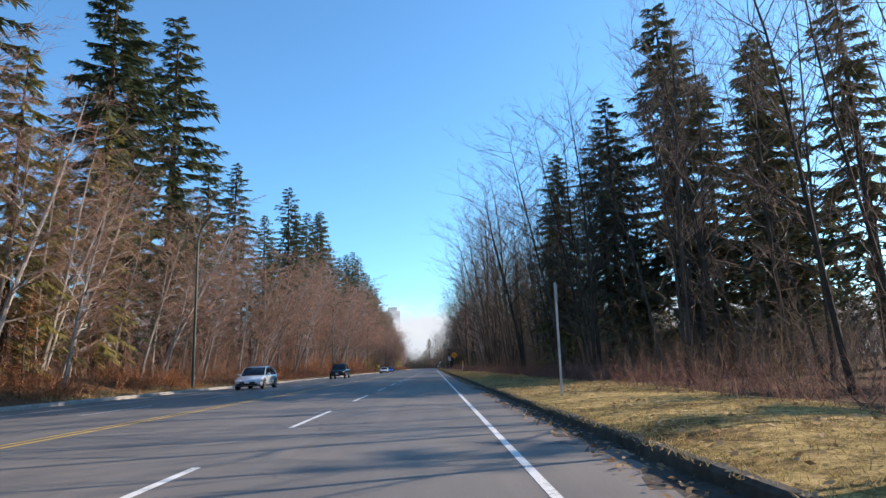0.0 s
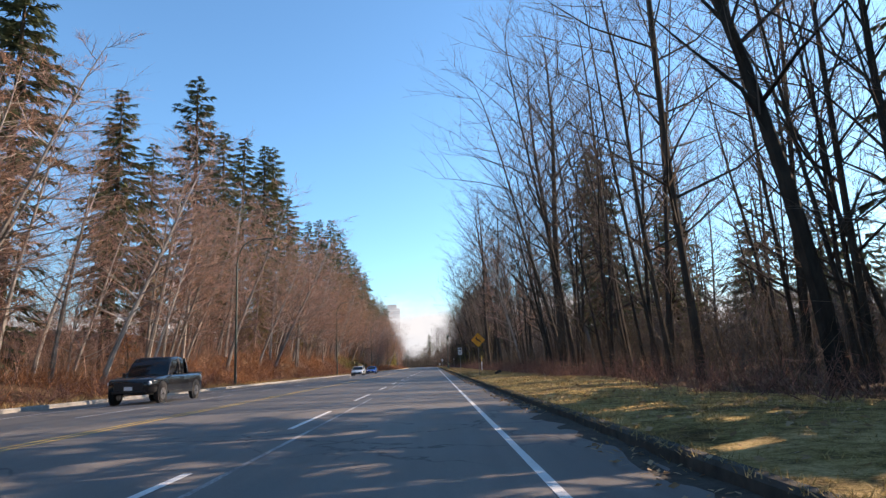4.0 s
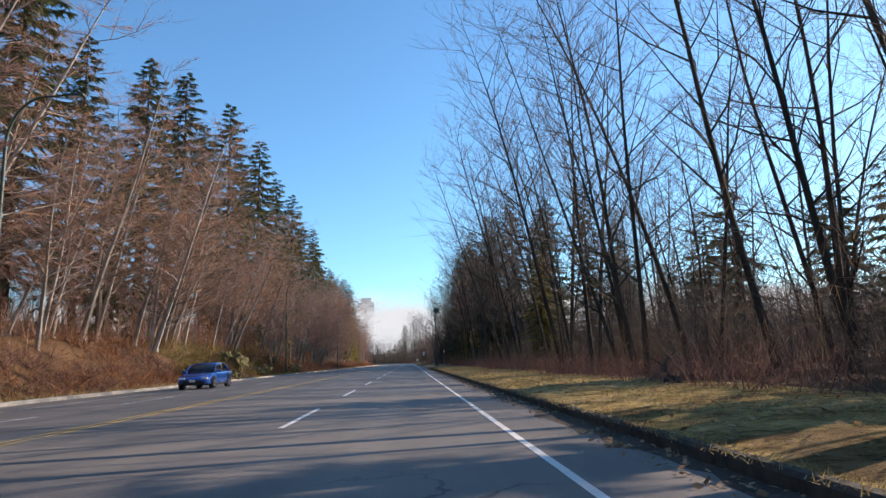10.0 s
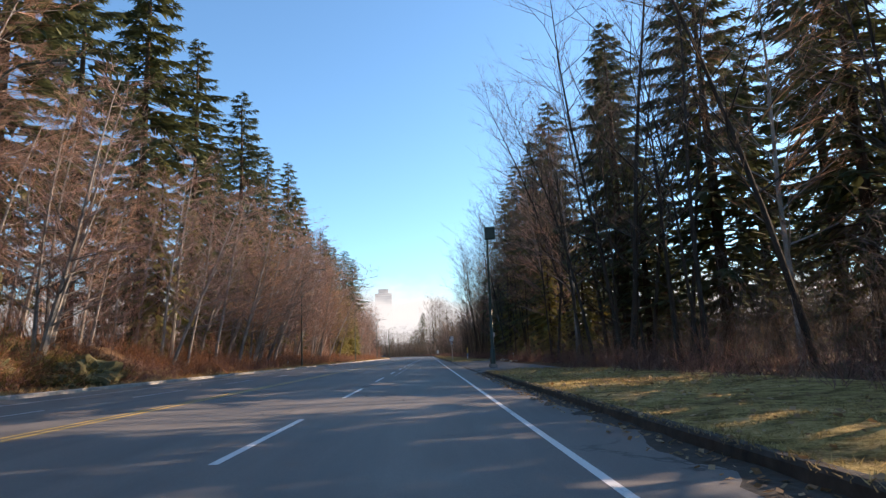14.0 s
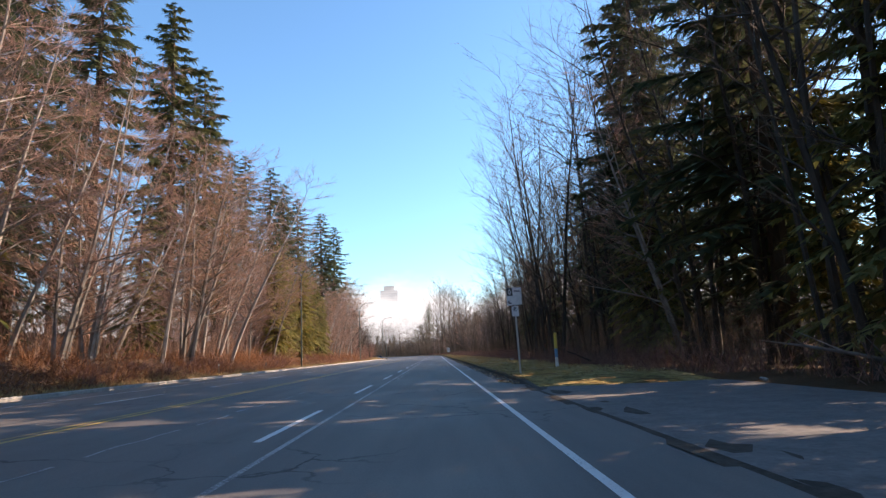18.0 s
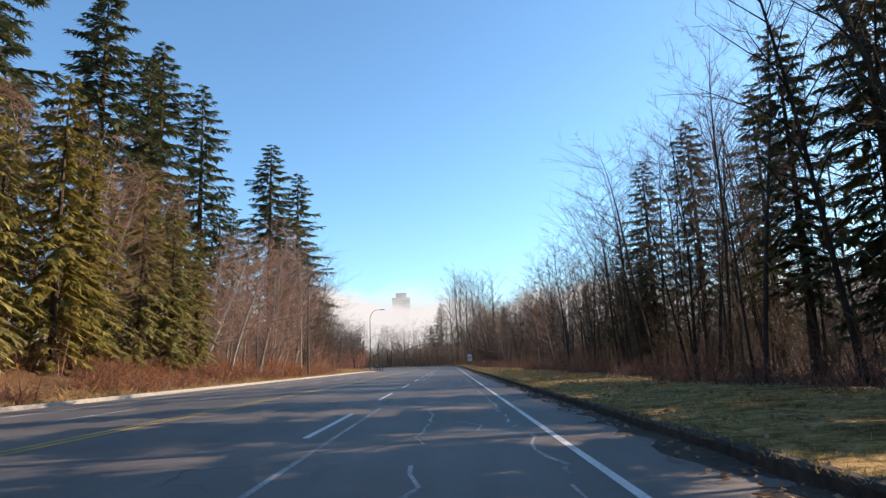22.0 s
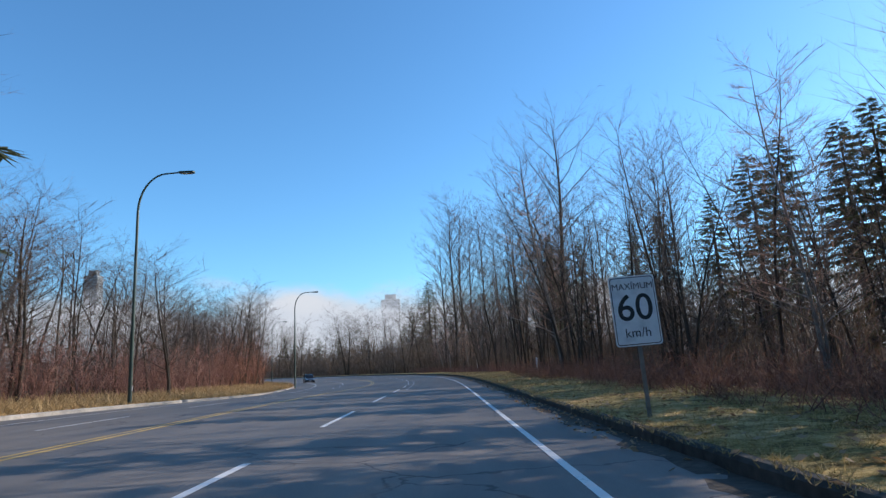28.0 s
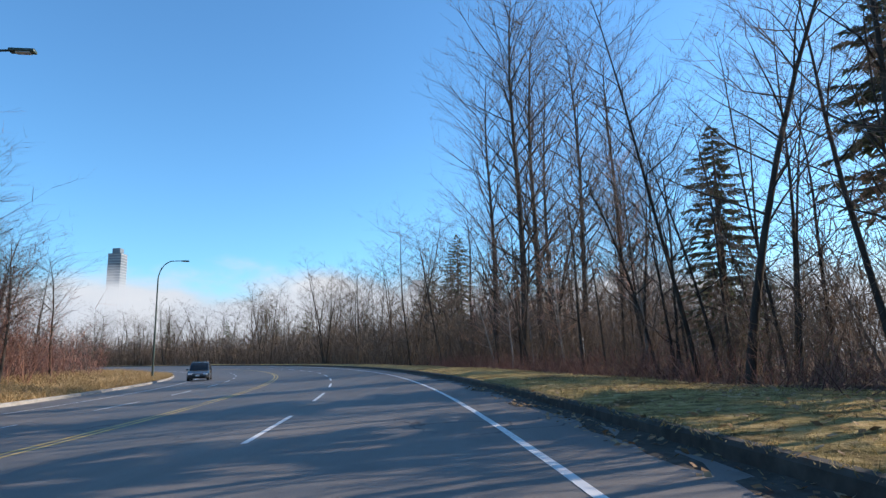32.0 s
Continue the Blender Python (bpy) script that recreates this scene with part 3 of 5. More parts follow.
def bare(seed, h, first=0.3, limbs=22, rise=1.1, reach=0.2, lean=0.0, dark=False, sub=6, twigs=7, thick=1.0, stems=1, fine=0.02, vase=False):
    """A leafless broadleaf tree: one or more crooked stems, rising limbs, boughs and fine twigs."""
    rng = random.Random(seed)
    trunk, crown = Tris(), Tris()

    def sliver(a, d, length, width):
        w = d.cross(unit(rng, rng.uniform(-1, 1))) * width
        n = len(crown.v)
        crown.v += [a - w, a + w, a + d * length]
        crown.f.append((n, n + 1, n + 2))

    for stem_no in range(stems):
        hs = h * (1 if stem_no == 0 else rng.uniform(0.7, 0.98))
        r0 = hs * 0.0068 * thick * (1 if stem_no == 0 else 0.8)
        ph = [rng.uniform(0, 6.28) for _ in range(4)]
        ang = rng.uniform(0, 6.28)
        push = 0.0 if stems == 1 else rng.uniform(0.06, 0.14)
        foot = Vector((math.cos(ang), math.sin(ang), 0)) * (0.0 if stems == 1 else 0.012 * h)

        def stem(u):
            return foot + Vector((lean * hs * u ** 1.3 + push * hs * u * math.cos(ang) + 0.016 * hs * math.sin(u * 5 + ph[0]) * u,
                                  push * hs * u * math.sin(ang) + 0.016 * hs * math.sin(u * 6 + ph[1]) * u, hs * u))

        us = [0, 0.015, 0.12, 0.25, 0.4, 0.55, 0.7, 0.85, 1.0]
        trunk.tube([stem(u) for u in us], [r0 * 1.6, r0 * 1.12] + [r0 * (1 - 0.92 * u) for u in us[2:-1]] + [0], 6)
        count = limbs if stems == 1 else int(limbs * 0.62)
        for k in range(count):
            u = first + (0.97 - first) * ((k + rng.random() * 0.7) / count) ** 0.9
            a = k * 2.399 + rng.uniform(-0.6, 0.6)
            length = hs * reach * ((1.15 - 0.8 * u) if not vase else 0.4 + 0.72 * math.sin(math.pi * (0.8 * u + 0.1))) * rng.uniform(0.5, 1.3)
            d = Vector((math.cos(a), math.sin(a), rise * rng.uniform(0.5, 1.5))).normalized()
            p0 = stem(u)
            curl = rng.uniform(-0.1, 0.35)
            sway = Vector((rng.uniform(-1, 1), rng.uniform(-1, 1), 0)) * 0.08 * length
            limb = lambda q: p0 + d * length * q + Vector((0, 0, curl * length * q * q)) + sway * math.sin(q * 4.5)
            rl = r0 * (1 - 0.9 * u) * 0.42 + 0.007
            trunk.tube([limb(q) for q in (0, 0.33, 0.67, 1)], [rl, rl * 0.75, rl * 0.45, 0], 3)
            for j in range(sub):
                q = 0.15 + 0.85 * (j + rng.random()) / sub
                b0 = limb(q)
                d2 = (d + unit(rng, rng.uniform(-0.2, 0.7)) * rng.uniform(0.5, 1.0)).normalized()
                l2 = length * rng.uniform(0.3, 0.62) * (1.2 - 0.5 * q) + 0.2
                sliver(b0, d2, l2, rl * 0.34 * (1.1 - q) + fine * 0.5)
                for _ in range(twigs):
                    d3 = (d2 + unit(rng, rng.uniform(-0.5, 0.9)) * rng.uniform(0.4, 1.1)).normalized()
                    sliver(b0 + d2 * l2 * rng.uniform(0.1, 0.95), d3, l2 * rng.uniform(0.25, 0.7) + 0.15, fine * 0.3)
    return trunk.mesh("trunk", M_DARKBARK if dark else M_ALDER), crown.mesh("crown", M_DARKTWIG if dark else M_TWIG)


def tree(name, meshes, label, category, group):
    root = thing(name, label, category, None, group)
    part("trunk", meshes[0], None, root)
    part("crown", meshes[1], None, root)
    return root


class Stand:
    """Kinds of tree built once; the first placing uses the model itself, later ones copy it."""

    def __init__(self):
        self.used = set()

    def put(self, model, s, off, h, ref, turn=0.0, wide=1.0, lean=0.0, sink=0.15):
        o = max(-60, min(60, off))
        z = land(o, s) - sink
        k = h / ref
        p = road(s, off, z)
        m = Matrix.Translation(p) @ Matrix.Rotation(lean, 4, "Y") @ Matrix.Rotation(turn, 4, "Z") @ Matrix.Diagonal((k * wide, k * wide, k, 1))
        if model.name not in self.used:
            self.used.add(model.name)
            model.matrix_basis = m
            return model
        keep = model.scale.copy()
        model.scale = (1, 1, 1)
        ob = copy_thing(model, m)
        model.scale = keep
        return ob


def grove(name, label, places):
    """Many alike trees joined into one object: rows of (model, s, off, height, reference height, turn, width)."""
    vs, fs, mats, n = [], [], [], 0
    for model, s, off, h, ref, a, wide in places:
        k, p = h / ref, road(s, off, land(max(-60, min(60, off)), s) - 0.15)
        m = np.array(Matrix.Translation(p) @ Matrix.Rotation(a, 4, "Z") @ Matrix.Diagonal((k * wide, k * wide, k, 1)))
        for slot, ob in enumerate(sorted(model.children, key=lambda c: c.name.split(".")[0] != "trunk")):
            me = ob.data
            co = np.empty(len(me.vertices) * 3, np.float32)
            me.vertices.foreach_get("co", co)
            vs.append(co.reshape(-1, 3) @ m[:3, :3].T + m[:3, 3])
            loop = np.empty(len(me.loops), np.int32)
            me.loops.foreach_get("vertex_index", loop)
            tot = np.empty(len(me.polygons), np.int32)
            me.polygons.foreach_get("loop_total", tot)
            fs.append((loop + n, tot))
            mats.append(np.full(len(tot), slot, np.int32))
            n += len(me.vertices)
    loops, tots = np.concatenate([f[0] for f in fs]), np.concatenate([f[1] for f in fs])
    me = bpy.data.meshes.new(name)
    me.vertices.add(n)
    me.vertices.foreach_set("co", np.concatenate(vs).astype(np.float32).ravel())
    me.loops.add(len(loops))
    me.loops.foreach_set("vertex_index", loops)
    me.polygons.add(len(tots))
    me.polygons.foreach_set("loop_start", np.concatenate([[0], np.cumsum(tots)[:-1]]).astype(np.int32))
    me.polygons.foreach_set("loop_total", tots)
    for c in sorted(places[0][0].children, key=lambda c: c.name.split(".")[0] != "trunk"):
        me.materials.append(c.data.materials[0])
    me.polygons.foreach_set("material_index", np.concatenate(mats))
    me.update()
    return tagged(part(name, me), label, "trees", "", "stuff")


stand = Stand()
FIRS = [tree("fir_tree", fir(11 + i, 30, sp, lo, False, n, 15, 0.98), "tall dark green fir with drooping limbs and a ragged crown", "conifer tree", "roadside firs")
        for i, (sp, lo, n) in enumerate(((0.17, 0.12, 165), (0.16, 0.3, 145), (0.19, 0.08, 170), (0.155, 0.36, 130), (0.18, 0.18, 165)))]
NEAR_FIRS = [tree("fir_tree", fir(17 + i, 30, 0.17, lo, False, 220, 18, 0.85), "tall dark green fir with drooping limbs and a ragged crown", "conifer tree", "roadside firs")
             for i, lo in enumerate((0.1, 0.2))]
SMALL_FIRS = [tree("fir_tree", fir(21 + i, 30, sp, lo, False, 70, 8, 1.65), "dark green fir standing deep in the wood", "conifer tree", "firs deep in the wood")
              for i, (sp, lo) in enumerate(((0.18, 0.08), (0.17, 0.2), (0.2, 0.05)))]
CEDARS = [tree("cedar_tree", fir(31 + i, 22, 0.18, 0.03, True, 125, 16, 1.0), "yellow-green cedar with hanging sprays down to the ground", "conifer tree", "roadside cedars")
          for i in range(2)]
ALDERS = [tree("alder_tree", bare(51 + i, 18, fi, n, ri, re, le, False, 7, 12, 1.2, st, 0.022), "slender leafless alder with pale bark and reddish-brown twigs", "bare tree", "roadside alders")
          for i, (fi, n, ri, re, le, st) in enumerate(((0.22, 34, 0.6, 0.24, 0.06, 1), (0.16, 36, 0.4, 0.23, 0.13, 2), (0.26, 32, 0.7, 0.24, 0.03, 1), (0.18, 36, 0.35, 0.25, 0.2, 1), (0.1, 38, 0.45, 0.24, 0.08, 3), (0.2, 34, 0.5, 0.24, 0.26, 1)))]
MAPLES = [tree("bare_tree", bare(71 + i, 20, fi, n, ri, re, le, True, 6, 6, th, st, 0.024, True), "leafless dark-barked tree with crooked rising limbs", "bare tree", "bare trees along the verge")
          for i, (fi, n, ri, re, le, th, st) in enumerate(((0.2, 30, 0.9, 0.21, 0.06, 1.0, 1), (0.22, 30, 0.6, 0.23, 0.16, 1.05, 1), (0.3, 28, 1.2, 0.19, -0.04, 1.0, 2), (0.15, 32, 0.7, 0.21, 0.12, 1.0, 2), (0.25, 30, 1.0, 0.18, 0.24, 0.95, 1), (0.12, 34, 0.8, 0.2, 0.02, 1.0, 3)))]
COTTONWOODS = [tree("old_cottonwood_tree", bare(85 + i, 28, 0.3, 30, 0.9, 0.2, le, True, 7, 8, 1.7, 1, 0.024, True), "thick dark-trunked leafless cottonwood leaning over the verge", "bare tree", "thick trees by the lane sign")
               for i, le in enumerate((0.0, 0.12))]
POPLARS = [tree("cottonwood_tree", bare(91 + i, 30, 0.16, 50, 1.1, 0.19, 0.0, True, 7, 8, 1.35, 1, 0.034, True), "very tall leafless cottonwood with upswept limbs", "bare tree", "cottonwoods at the bend")
           for i in range(2)]
rng = random.Random(5)
turn = lambda: rng.uniform(0, 6.283)

# tall firs behind the alders on the bank
FIRS_LEFT = ((20, 36), (38, 38), (58, 40), (66, 38), (74, 44), (91, 32), (101, 34), (115, 29), (126, 27), (136, 40), (152, 38), (160, 40), (169, 42), (180, 45),
             (190, 38), (203, 34), (216, 38), (226, 41), (238, 38), (249, 46), (262, 40), (274, 48), (286, 43), (296, 34), (308, 45), (318, 40), (328, 41), (342, 43))
FIRS_LEFT_2 = ((356, 41), (366, 32), (378, 35), (391, 37), (398, 33), (404, 37), (413, 36), (430, 24), (447, 41), (463, 40), (454, 30), (470, 22))
for k, (s, h) in enumerate(FIRS_LEFT + FIRS_LEFT_2):
    stand.put(FIRS[2 if s in (454, 463) else k * 3 % 5], s, -29 + (k * 7 % 5 - 2) * 0.5, h * 1.03 - bank(s) * 1.15, 30, turn(), 1.25 if s in (447, 454, 463) else 1.08)
for s in np.arange(10, 428, 15):
    stand.put(SMALL_FIRS[rng.randrange(3)], s + rng.uniform(-4, 4), rng.uniform(-46, -34), rng.uniform(24, 32), 30, turn())
for s in np.arange(12, 440, 11):
    stand.put(SMALL_FIRS[rng.randrange(3)], s + rng.uniform(-5, 5), rng.uniform(-30, -24), rng.uniform(15, 25), 30, turn(), 1.0)
for s in (15, 20, 24, 27, 31, 36, 41, 47, 150, 171, 262, 270, 285, 292, 300, 322, 355, 358, 361, 364, 367, 370, 373):
    stand.put(CEDARS[s % 2], s, rng.uniform(-20.5, -18) if s > 345 else rng.uniform(-24, -20.5), rng.uniform(12, 18) if s > 345 else rng.uniform(14, 21), 22, turn())

# alders on the bank
for s in [*np.arange(-5, 190, 2.2), *np.arange(190, 350, 2.1), *np.arange(351, 396, 2.0), *np.arange(396, 428, 2.4), *np.arange(428, 585, 2.5)]:
    tall = 16.0 + 2.6 * ease(85, 110, s) * (1 - ease(225, 250, s)) + 2.0 * ease(255, 275, s) * (1 - ease(340, 350, s)) if s < 430 else 16.0 - 4.5 * ease(465, 500, s)
    deep = 4.0 * ease(353, 356, s) * (1 - ease(387, 391, s)) + 3.0 * ease(425, 440, s) + 5 * ease(455, 470, s)
    stand.put(ALDERS[rng.randrange(6)] if s < 428 else MAPLES[rng.randrange(6)], s + rng.uniform(-1.4, 1.4), rng.uniform(-23.5, -17.6) - deep, tall * rng.uniform(0.7, 1.15), 18, rng.uniform(-1.1, 1.1), 1.2, rng.uniform(-0.02, 0.2) if s < 428 else rng.uniform(-0.05, 0.08))

for s, off, h in ((527, -20.5, 11), (530, -19.0, 12), (533, -21.5, 13), (536, -18.6, 10), (539, -20, 12), (543, -19.5, 10), (531, -23.5, 13), (546, -21, 9.5), (524, -22, 12)):
    stand.put(MAPLES[s % 6], s, off, h, 18, turn(), 1.7)

# dark wood beside the verge
FIRS_RIGHT = ((38, 30, 26), (41, 19, 26), (46, 22, 25), (55.5, 14.4, 20), (66, 16.5, 21), (73, 21, 22), (110, 24, 18), (118, 27, 17), (108, 17, 20), (116, 19, 22), (125, 22, 20), (170, 32, 15), (223, 26, 24), (232, 22, 23), (237, 24, 26),
              (222, 30, 20), (240, 19, 27), (250, 16.5, 26), (259, 19, 28), (268, 15.5, 27), (281, 16, 27), (288, 20, 29), (294, 15.5, 28), (301, 19, 29))
FIRS_RIGHT_2 = ((308, 15.5, 28), (315, 18, 28), (326, 20, 25), (331, 19, 20), (338, 17.5, 19), (343, 21, 19), (349, 17, 15), (355, 18, 13), (379, 23, 13), (388, 25, 13), (352, 24, 18), (358, 27, 18), (364, 25, 17), (346, 25, 19), (376, 18, 16), (371, 20, 16), (355, 15.5, 15), (361, 16, 14.5), (381, 16, 9), (385, 17.5, 10), (388, 15, 9.5), (394, 18, 9), (40, 25, 23), (44, 28, 25), (48, 25, 24), (57, 34, 24), (49.5, 16.5, 20), (43, 15.5, 20), (58, 21, 23))
for k, (s, off, h) in enumerate(FIRS_RIGHT + FIRS_RIGHT_2):
    stand.put(NEAR_FIRS[k % 2] if off < 15 else FIRS[(0, 2, 4)[k % 3]], s, off, h, 30, turn(), 1.15)
for s in [*range(27, 84, 9), *range(95, 240, 16), *range(240, 370, 11)]:
    stand.put(SMALL_FIRS[rng.randrange(3)], s + rng.uniform(-5, 5), rng.uniform(34, 46), rng.uniform(14, 19), 30, turn(), 1.2)
for s in [*np.arange(24, 80, 11), *np.arange(86, 240, 5.0), *np.arange(300, 350, 3.5)]:
    stand.put(SMALL_FIRS[rng.randrange(3)], s + rng.uniform(-2, 2), rng.uniform(29, 41), rng.uniform(11, 16), 30, turn(), 1.45)
for k, (s, off, h) in enumerate(((247, 17, 15), (254, 21, 17), (279, 22, 17), (285, 18, 14), (306, 22, 18), (313, 23, 19), (320, 22, 18), (246, 25, 22))):
    stand.put(FIRS[2 * (k % 2)], s, off, h, 30, turn(), 1.45)
for s, off, h in ((491, 16, 12), (496, 14.5, 13.5), (500, 17, 12), (483, 18, 12)):
    stand.put(FIRS[1], s, off, h, 30, turn(), 0.85)
for s in (474, 480, 494):
    stand.put(FIRS[s % 5], s, 23 + s % 4, 13 + s % 4, 30, turn(), 1.2)
for k, (s, off, h) in enumerate(((448, 19, 11), (453, 22, 12), (459, 20, 11), (464, 22, 12), (469, 20, 12), (514, 21, 16), (522, 23, 17), (530, 20, 13), (438, 17, 11), (426, 20, 10), (405, 21, 10), (412, 18.5, 9.5), (417, 20, 10.5))):
    stand.put(FIRS[k % 5], s, off, h, 30, turn(), 1.35)
grove("inner_grove", "leafless dark trees standing behind the verge's first row",
      [(MAPLES[rng.randrange(6)], s + rng.uniform(-1, 1), rng.uniform(16, 30) if s < 300 else rng.uniform(12, 22), rng.uniform(15, 23) if s < 350 else rng.uniform(12, 16) if s < 374 else rng.uniform(8.5, 11.5), 20, turn(), 1.0) for s in (*np.arange(84, 236, 3.3), *np.arange(322, 374, 1.8), *np.arange(374, 410, 2.4))])
grove("bare_grove", "close-set leafless trees filling the wood before the bend",
      [(MAPLES[rng.randrange(6)], s + rng.uniform(-1, 1), rng.uniform(10.5, 20), (12 if s < 480 else 16) * rng.uniform(0.6, 1.0), 20, turn(), 1.2) for s in (*np.arange(405, 545, 2.3), *np.arange(440, 478, 5))])
for s in (256, 262, 268, 273, 279, 284, 290, 303, 309, 55, 200):
    stand.put(CEDARS[s % 2], s, rng.uniform(13, 15.5), rng.uniform(9, 13), 22, turn(), 1.1)


def tall_right(s):
    """Usual height of the bare trees beside the verge."""
    return 24 - 7 * (1 - ease(58, 80, s)) - 10.5 * ease(318, 360, s) - 3.6 * ease(360, 382, s) + 1.0 * ease(415, 440, s) + 6.6 * ease(458, 490, s) - 6.5 * ease(503, 520, s)


# the trees at 5, 8 and 11 are unseen, added to cast shadow streaks
for s in [5, 8, 11, *np.arange(14, 100, 2.1), *np.arange(100, 236, 3.1), *np.arange(236, 545, 2.1)]:
    thin = apron(s) > 0.5
    kind = MAPLES[rng.randrange(6)] if rng.random() < 0.88 else ALDERS[rng.randrange(3)]
    kind = MAPLES[int(s) % 6] if s < 48 and kind in ALDERS else kind
    stand.put(kind, s + rng.uniform(-1.5, 1.5), rng.uniform(12 if thin else 11.2 if 96 < s < 236 else 10.4, 17.5), tall_right(s) * rng.uniform(0.65, 1.08), 20, math.pi + rng.uniform(-1.0, 1.0), 0.95, rng.uniform(-0.19, 0.02) if 96 < s < 236 else rng.uniform(-0.09, 0.05))
# later cedars on the bank, and the close stand of firs and bare trees opposite them
for k, (s, off, h) in enumerate(((375.5, -21, 13), (378, -20.2, 11.5), (381, -19.8, 15), (384, -18.8, 13), (386.5, -19.6, 14.5), (389, -18.7, 11.5))):
    stand.put(CEDARS[k % 2], s, off, h, 22, 1.3 * k, 1.1)
for k, (s, off, h) in enumerate(((450, -25.5, 10), (456, -26, 12), (460.5, -25.5, 12.5), (464.5, -25.8, 11))):
    stand.put(FIRS[2], s, off, h, 30, 1.7 * k, 1.45)
for k, (s, off, h) in enumerate(((380.5, 16.5, 15), (393, 18, 12.5), (398, 20, 11.5))):
    stand.put(FIRS[2 * (k % 2)], s, off, h, 30, 2.1 * k, 1.25)
for k, (s, off, h) in enumerate(((366.5, 14.5, 13), (370, 12.8, 12.5), (373.5, 15.5, 13), (378.5, 13.6, 12), (382.5, 14.8, 12), (386, 13.0, 11.5), (390, 15.4, 11), (395, 13.5, 10), (402, 14.5, 12), (405.5, 13.2, 12.5), (408.5, 15.5, 13), (411.5, 13.8, 11.5))):
    stand.put(MAPLES[(5 * k + 2) % 6], s, off, h, 20, math.pi + 0.5 * (k % 3 - 1), 1.15, 0.04 * (k % 3 - 1))
for k, (s, off, h, le) in enumerate(((148, 10.6, 27, -0.03), (150.5, 12.5, 27, 0.0), (151, 11.6, 26, 0.06), (70, 12.5, 22, -0.06), (96, 11, 25, 0.0), (104, 12.5, 26, 0.05), (486, 13.0, 22, 0.0), (492, 13.5, 21, 0.0))):
    stand.put(COTTONWOODS[k % 2], s, off, h, 28, math.pi + 0.2 * (k % 3), 1.0, le)

# round the bend
for x, y, h in ((4.9, 547, 31), (6.3, 549, 29), (8.6, 560, 30), (10.5, 553, 30), (13.0, 551, 27), (3.0, 552, 26)):
    o, s = off_of(x, y)
    stand.put(POPLARS[int(x) % 2], s, o, h, 30, turn())
o, s = off_of(-1.3, 649)
stand.put(FIRS[2], s, o, 30, 30, 1.0, 1.3)
grove("far_grove", "leafless trees standing beyond the bend",
      [(MAPLES[rng.randrange(6)], s + rng.uniform(-2, 2), rng.uniform(10, 30), rng.uniform(12, 20), 20, turn(), 1.35) for s in np.arange(545, 800, 2.6)])
grove("low_grove", "low leafless trees behind the dry grass of the bank",
      [(MAPLES[rng.randrange(6)], s + rng.uniform(-2, 2), rng.uniform(-56, -32), rng.uniform(8, 12), 20, turn(), 1.3) for s in np.arange(434, 600, 3.2)])
grove("bank_grove", "round-crowned leafless brown trees behind the straw bank",
      [(MAPLES[rng.randrange(6)], s + rng.uniform(-1, 1), rng.uniform(-31, -19.5), rng.uniform(10, 14.5) if s < 505 else rng.uniform(9, 12), 20, turn(), 1.6) for s in np.arange(438, 560, 2.0)])
for s in (575, 583, 592, 603, 611, 622, 640, 651, 668, 680, 690, 712, 735):
    stand.put(SMALL_FIRS[s % 3], s, 30 + s % 7, rng.uniform(12, 18), 30, turn(), 1.3)

def brown_leaved(seed, h):
    """A small broadleaf that has kept its dead leaves."""
    rng2 = random.Random(seed)
    trunk, crown = Tris(), Tris()
    trunk.tube([Vector((0.03 * h * math.sin(u * 4), 0.02 * h * math.sin(u * 5), u * h)) for u in (0, 0.2, 0.45, 0.7, 1)], [0.012 * h, 0.01 * h, 0.008 * h, 0.005 * h, 0], 6)
    for k in range(34):
        u = 0.12 + 0.85 * k / 34
        a, length = k * 2.399, h * 0.34 * (1.1 - 0.85 * u) * rng2.uniform(0.6, 1.2)
        d = Vector((math.cos(a), math.sin(a), rng2.uniform(0.1, 0.7))).normalized()
        p0 = Vector((0, 0, u * h))
        trunk.tube([p0, p0 + d * length * 0.5, p0 + d * length], [0.003 * h, 0.002 * h, 0], 3)
        for _ in range(26):
            q = p0 + d * length * rng2.uniform(0.2, 1.05) + unit(rng2, rng2.uniform(-1, 1)) * rng2.uniform(0, 0.07 * h)
            crown.kite(q, unit(rng2, rng2.uniform(-0.9, 0.3)), rng2.uniform(0.1, 0.2), rng2.uniform(0.07, 0.12), 0.05)
    return trunk.mesh("trunk", M_DARKBARK), crown.mesh("crown", M_FERN)


BEECHES = [tree("beech_tree", brown_leaved(131 + i, 6), "small beech still hung with orange-brown dead leaves", "broadleaf tree", "beeches on the bank") for i in range(2)]
for k, (s, off, h) in enumerate(((219, -17.6, 5.5), (206, -18.2, 4.2), (26, -18.8, 8.5), (33, -18.2, 5), (223, -16.8, 3.2), (97, -17.8, 4), (262, -17.2, 3.4))):
    stand.put(BEECHES[k % 2], s, off, h, 6, turn(), 1.1)

# ---- undergrowth and the brush that fills the wood ----
in_layby = lambda s, o: apron(s) > 0.3 and o < 10.3
canes("bramble_thicket", "tangle of reddish-brown bramble canes along the wood's edge", scatter(4000, -5, 560, 8.9, 12.5, 3, in_layby), 3, 9, 0.5, 1.7, 0.022, M_BRAMBLE, 0.6)
canes("sapling_thicket", "dense brown saplings between the trunks", scatter(3300, 10, 620, 10.5, 20, 4, in_layby), 4, 5, 1.2, 4.5, 0.024, M_DARKTWIG, 0.35, 6)
canes("wood_interior", "mass of bare grey-brown brush deep in the wood", scatter(4200, 14, 570, 17, 40, 8, in_layby), 8, 3, 2.5, 6.5, 0.06, M_DARKTWIG, 0.25, 9)
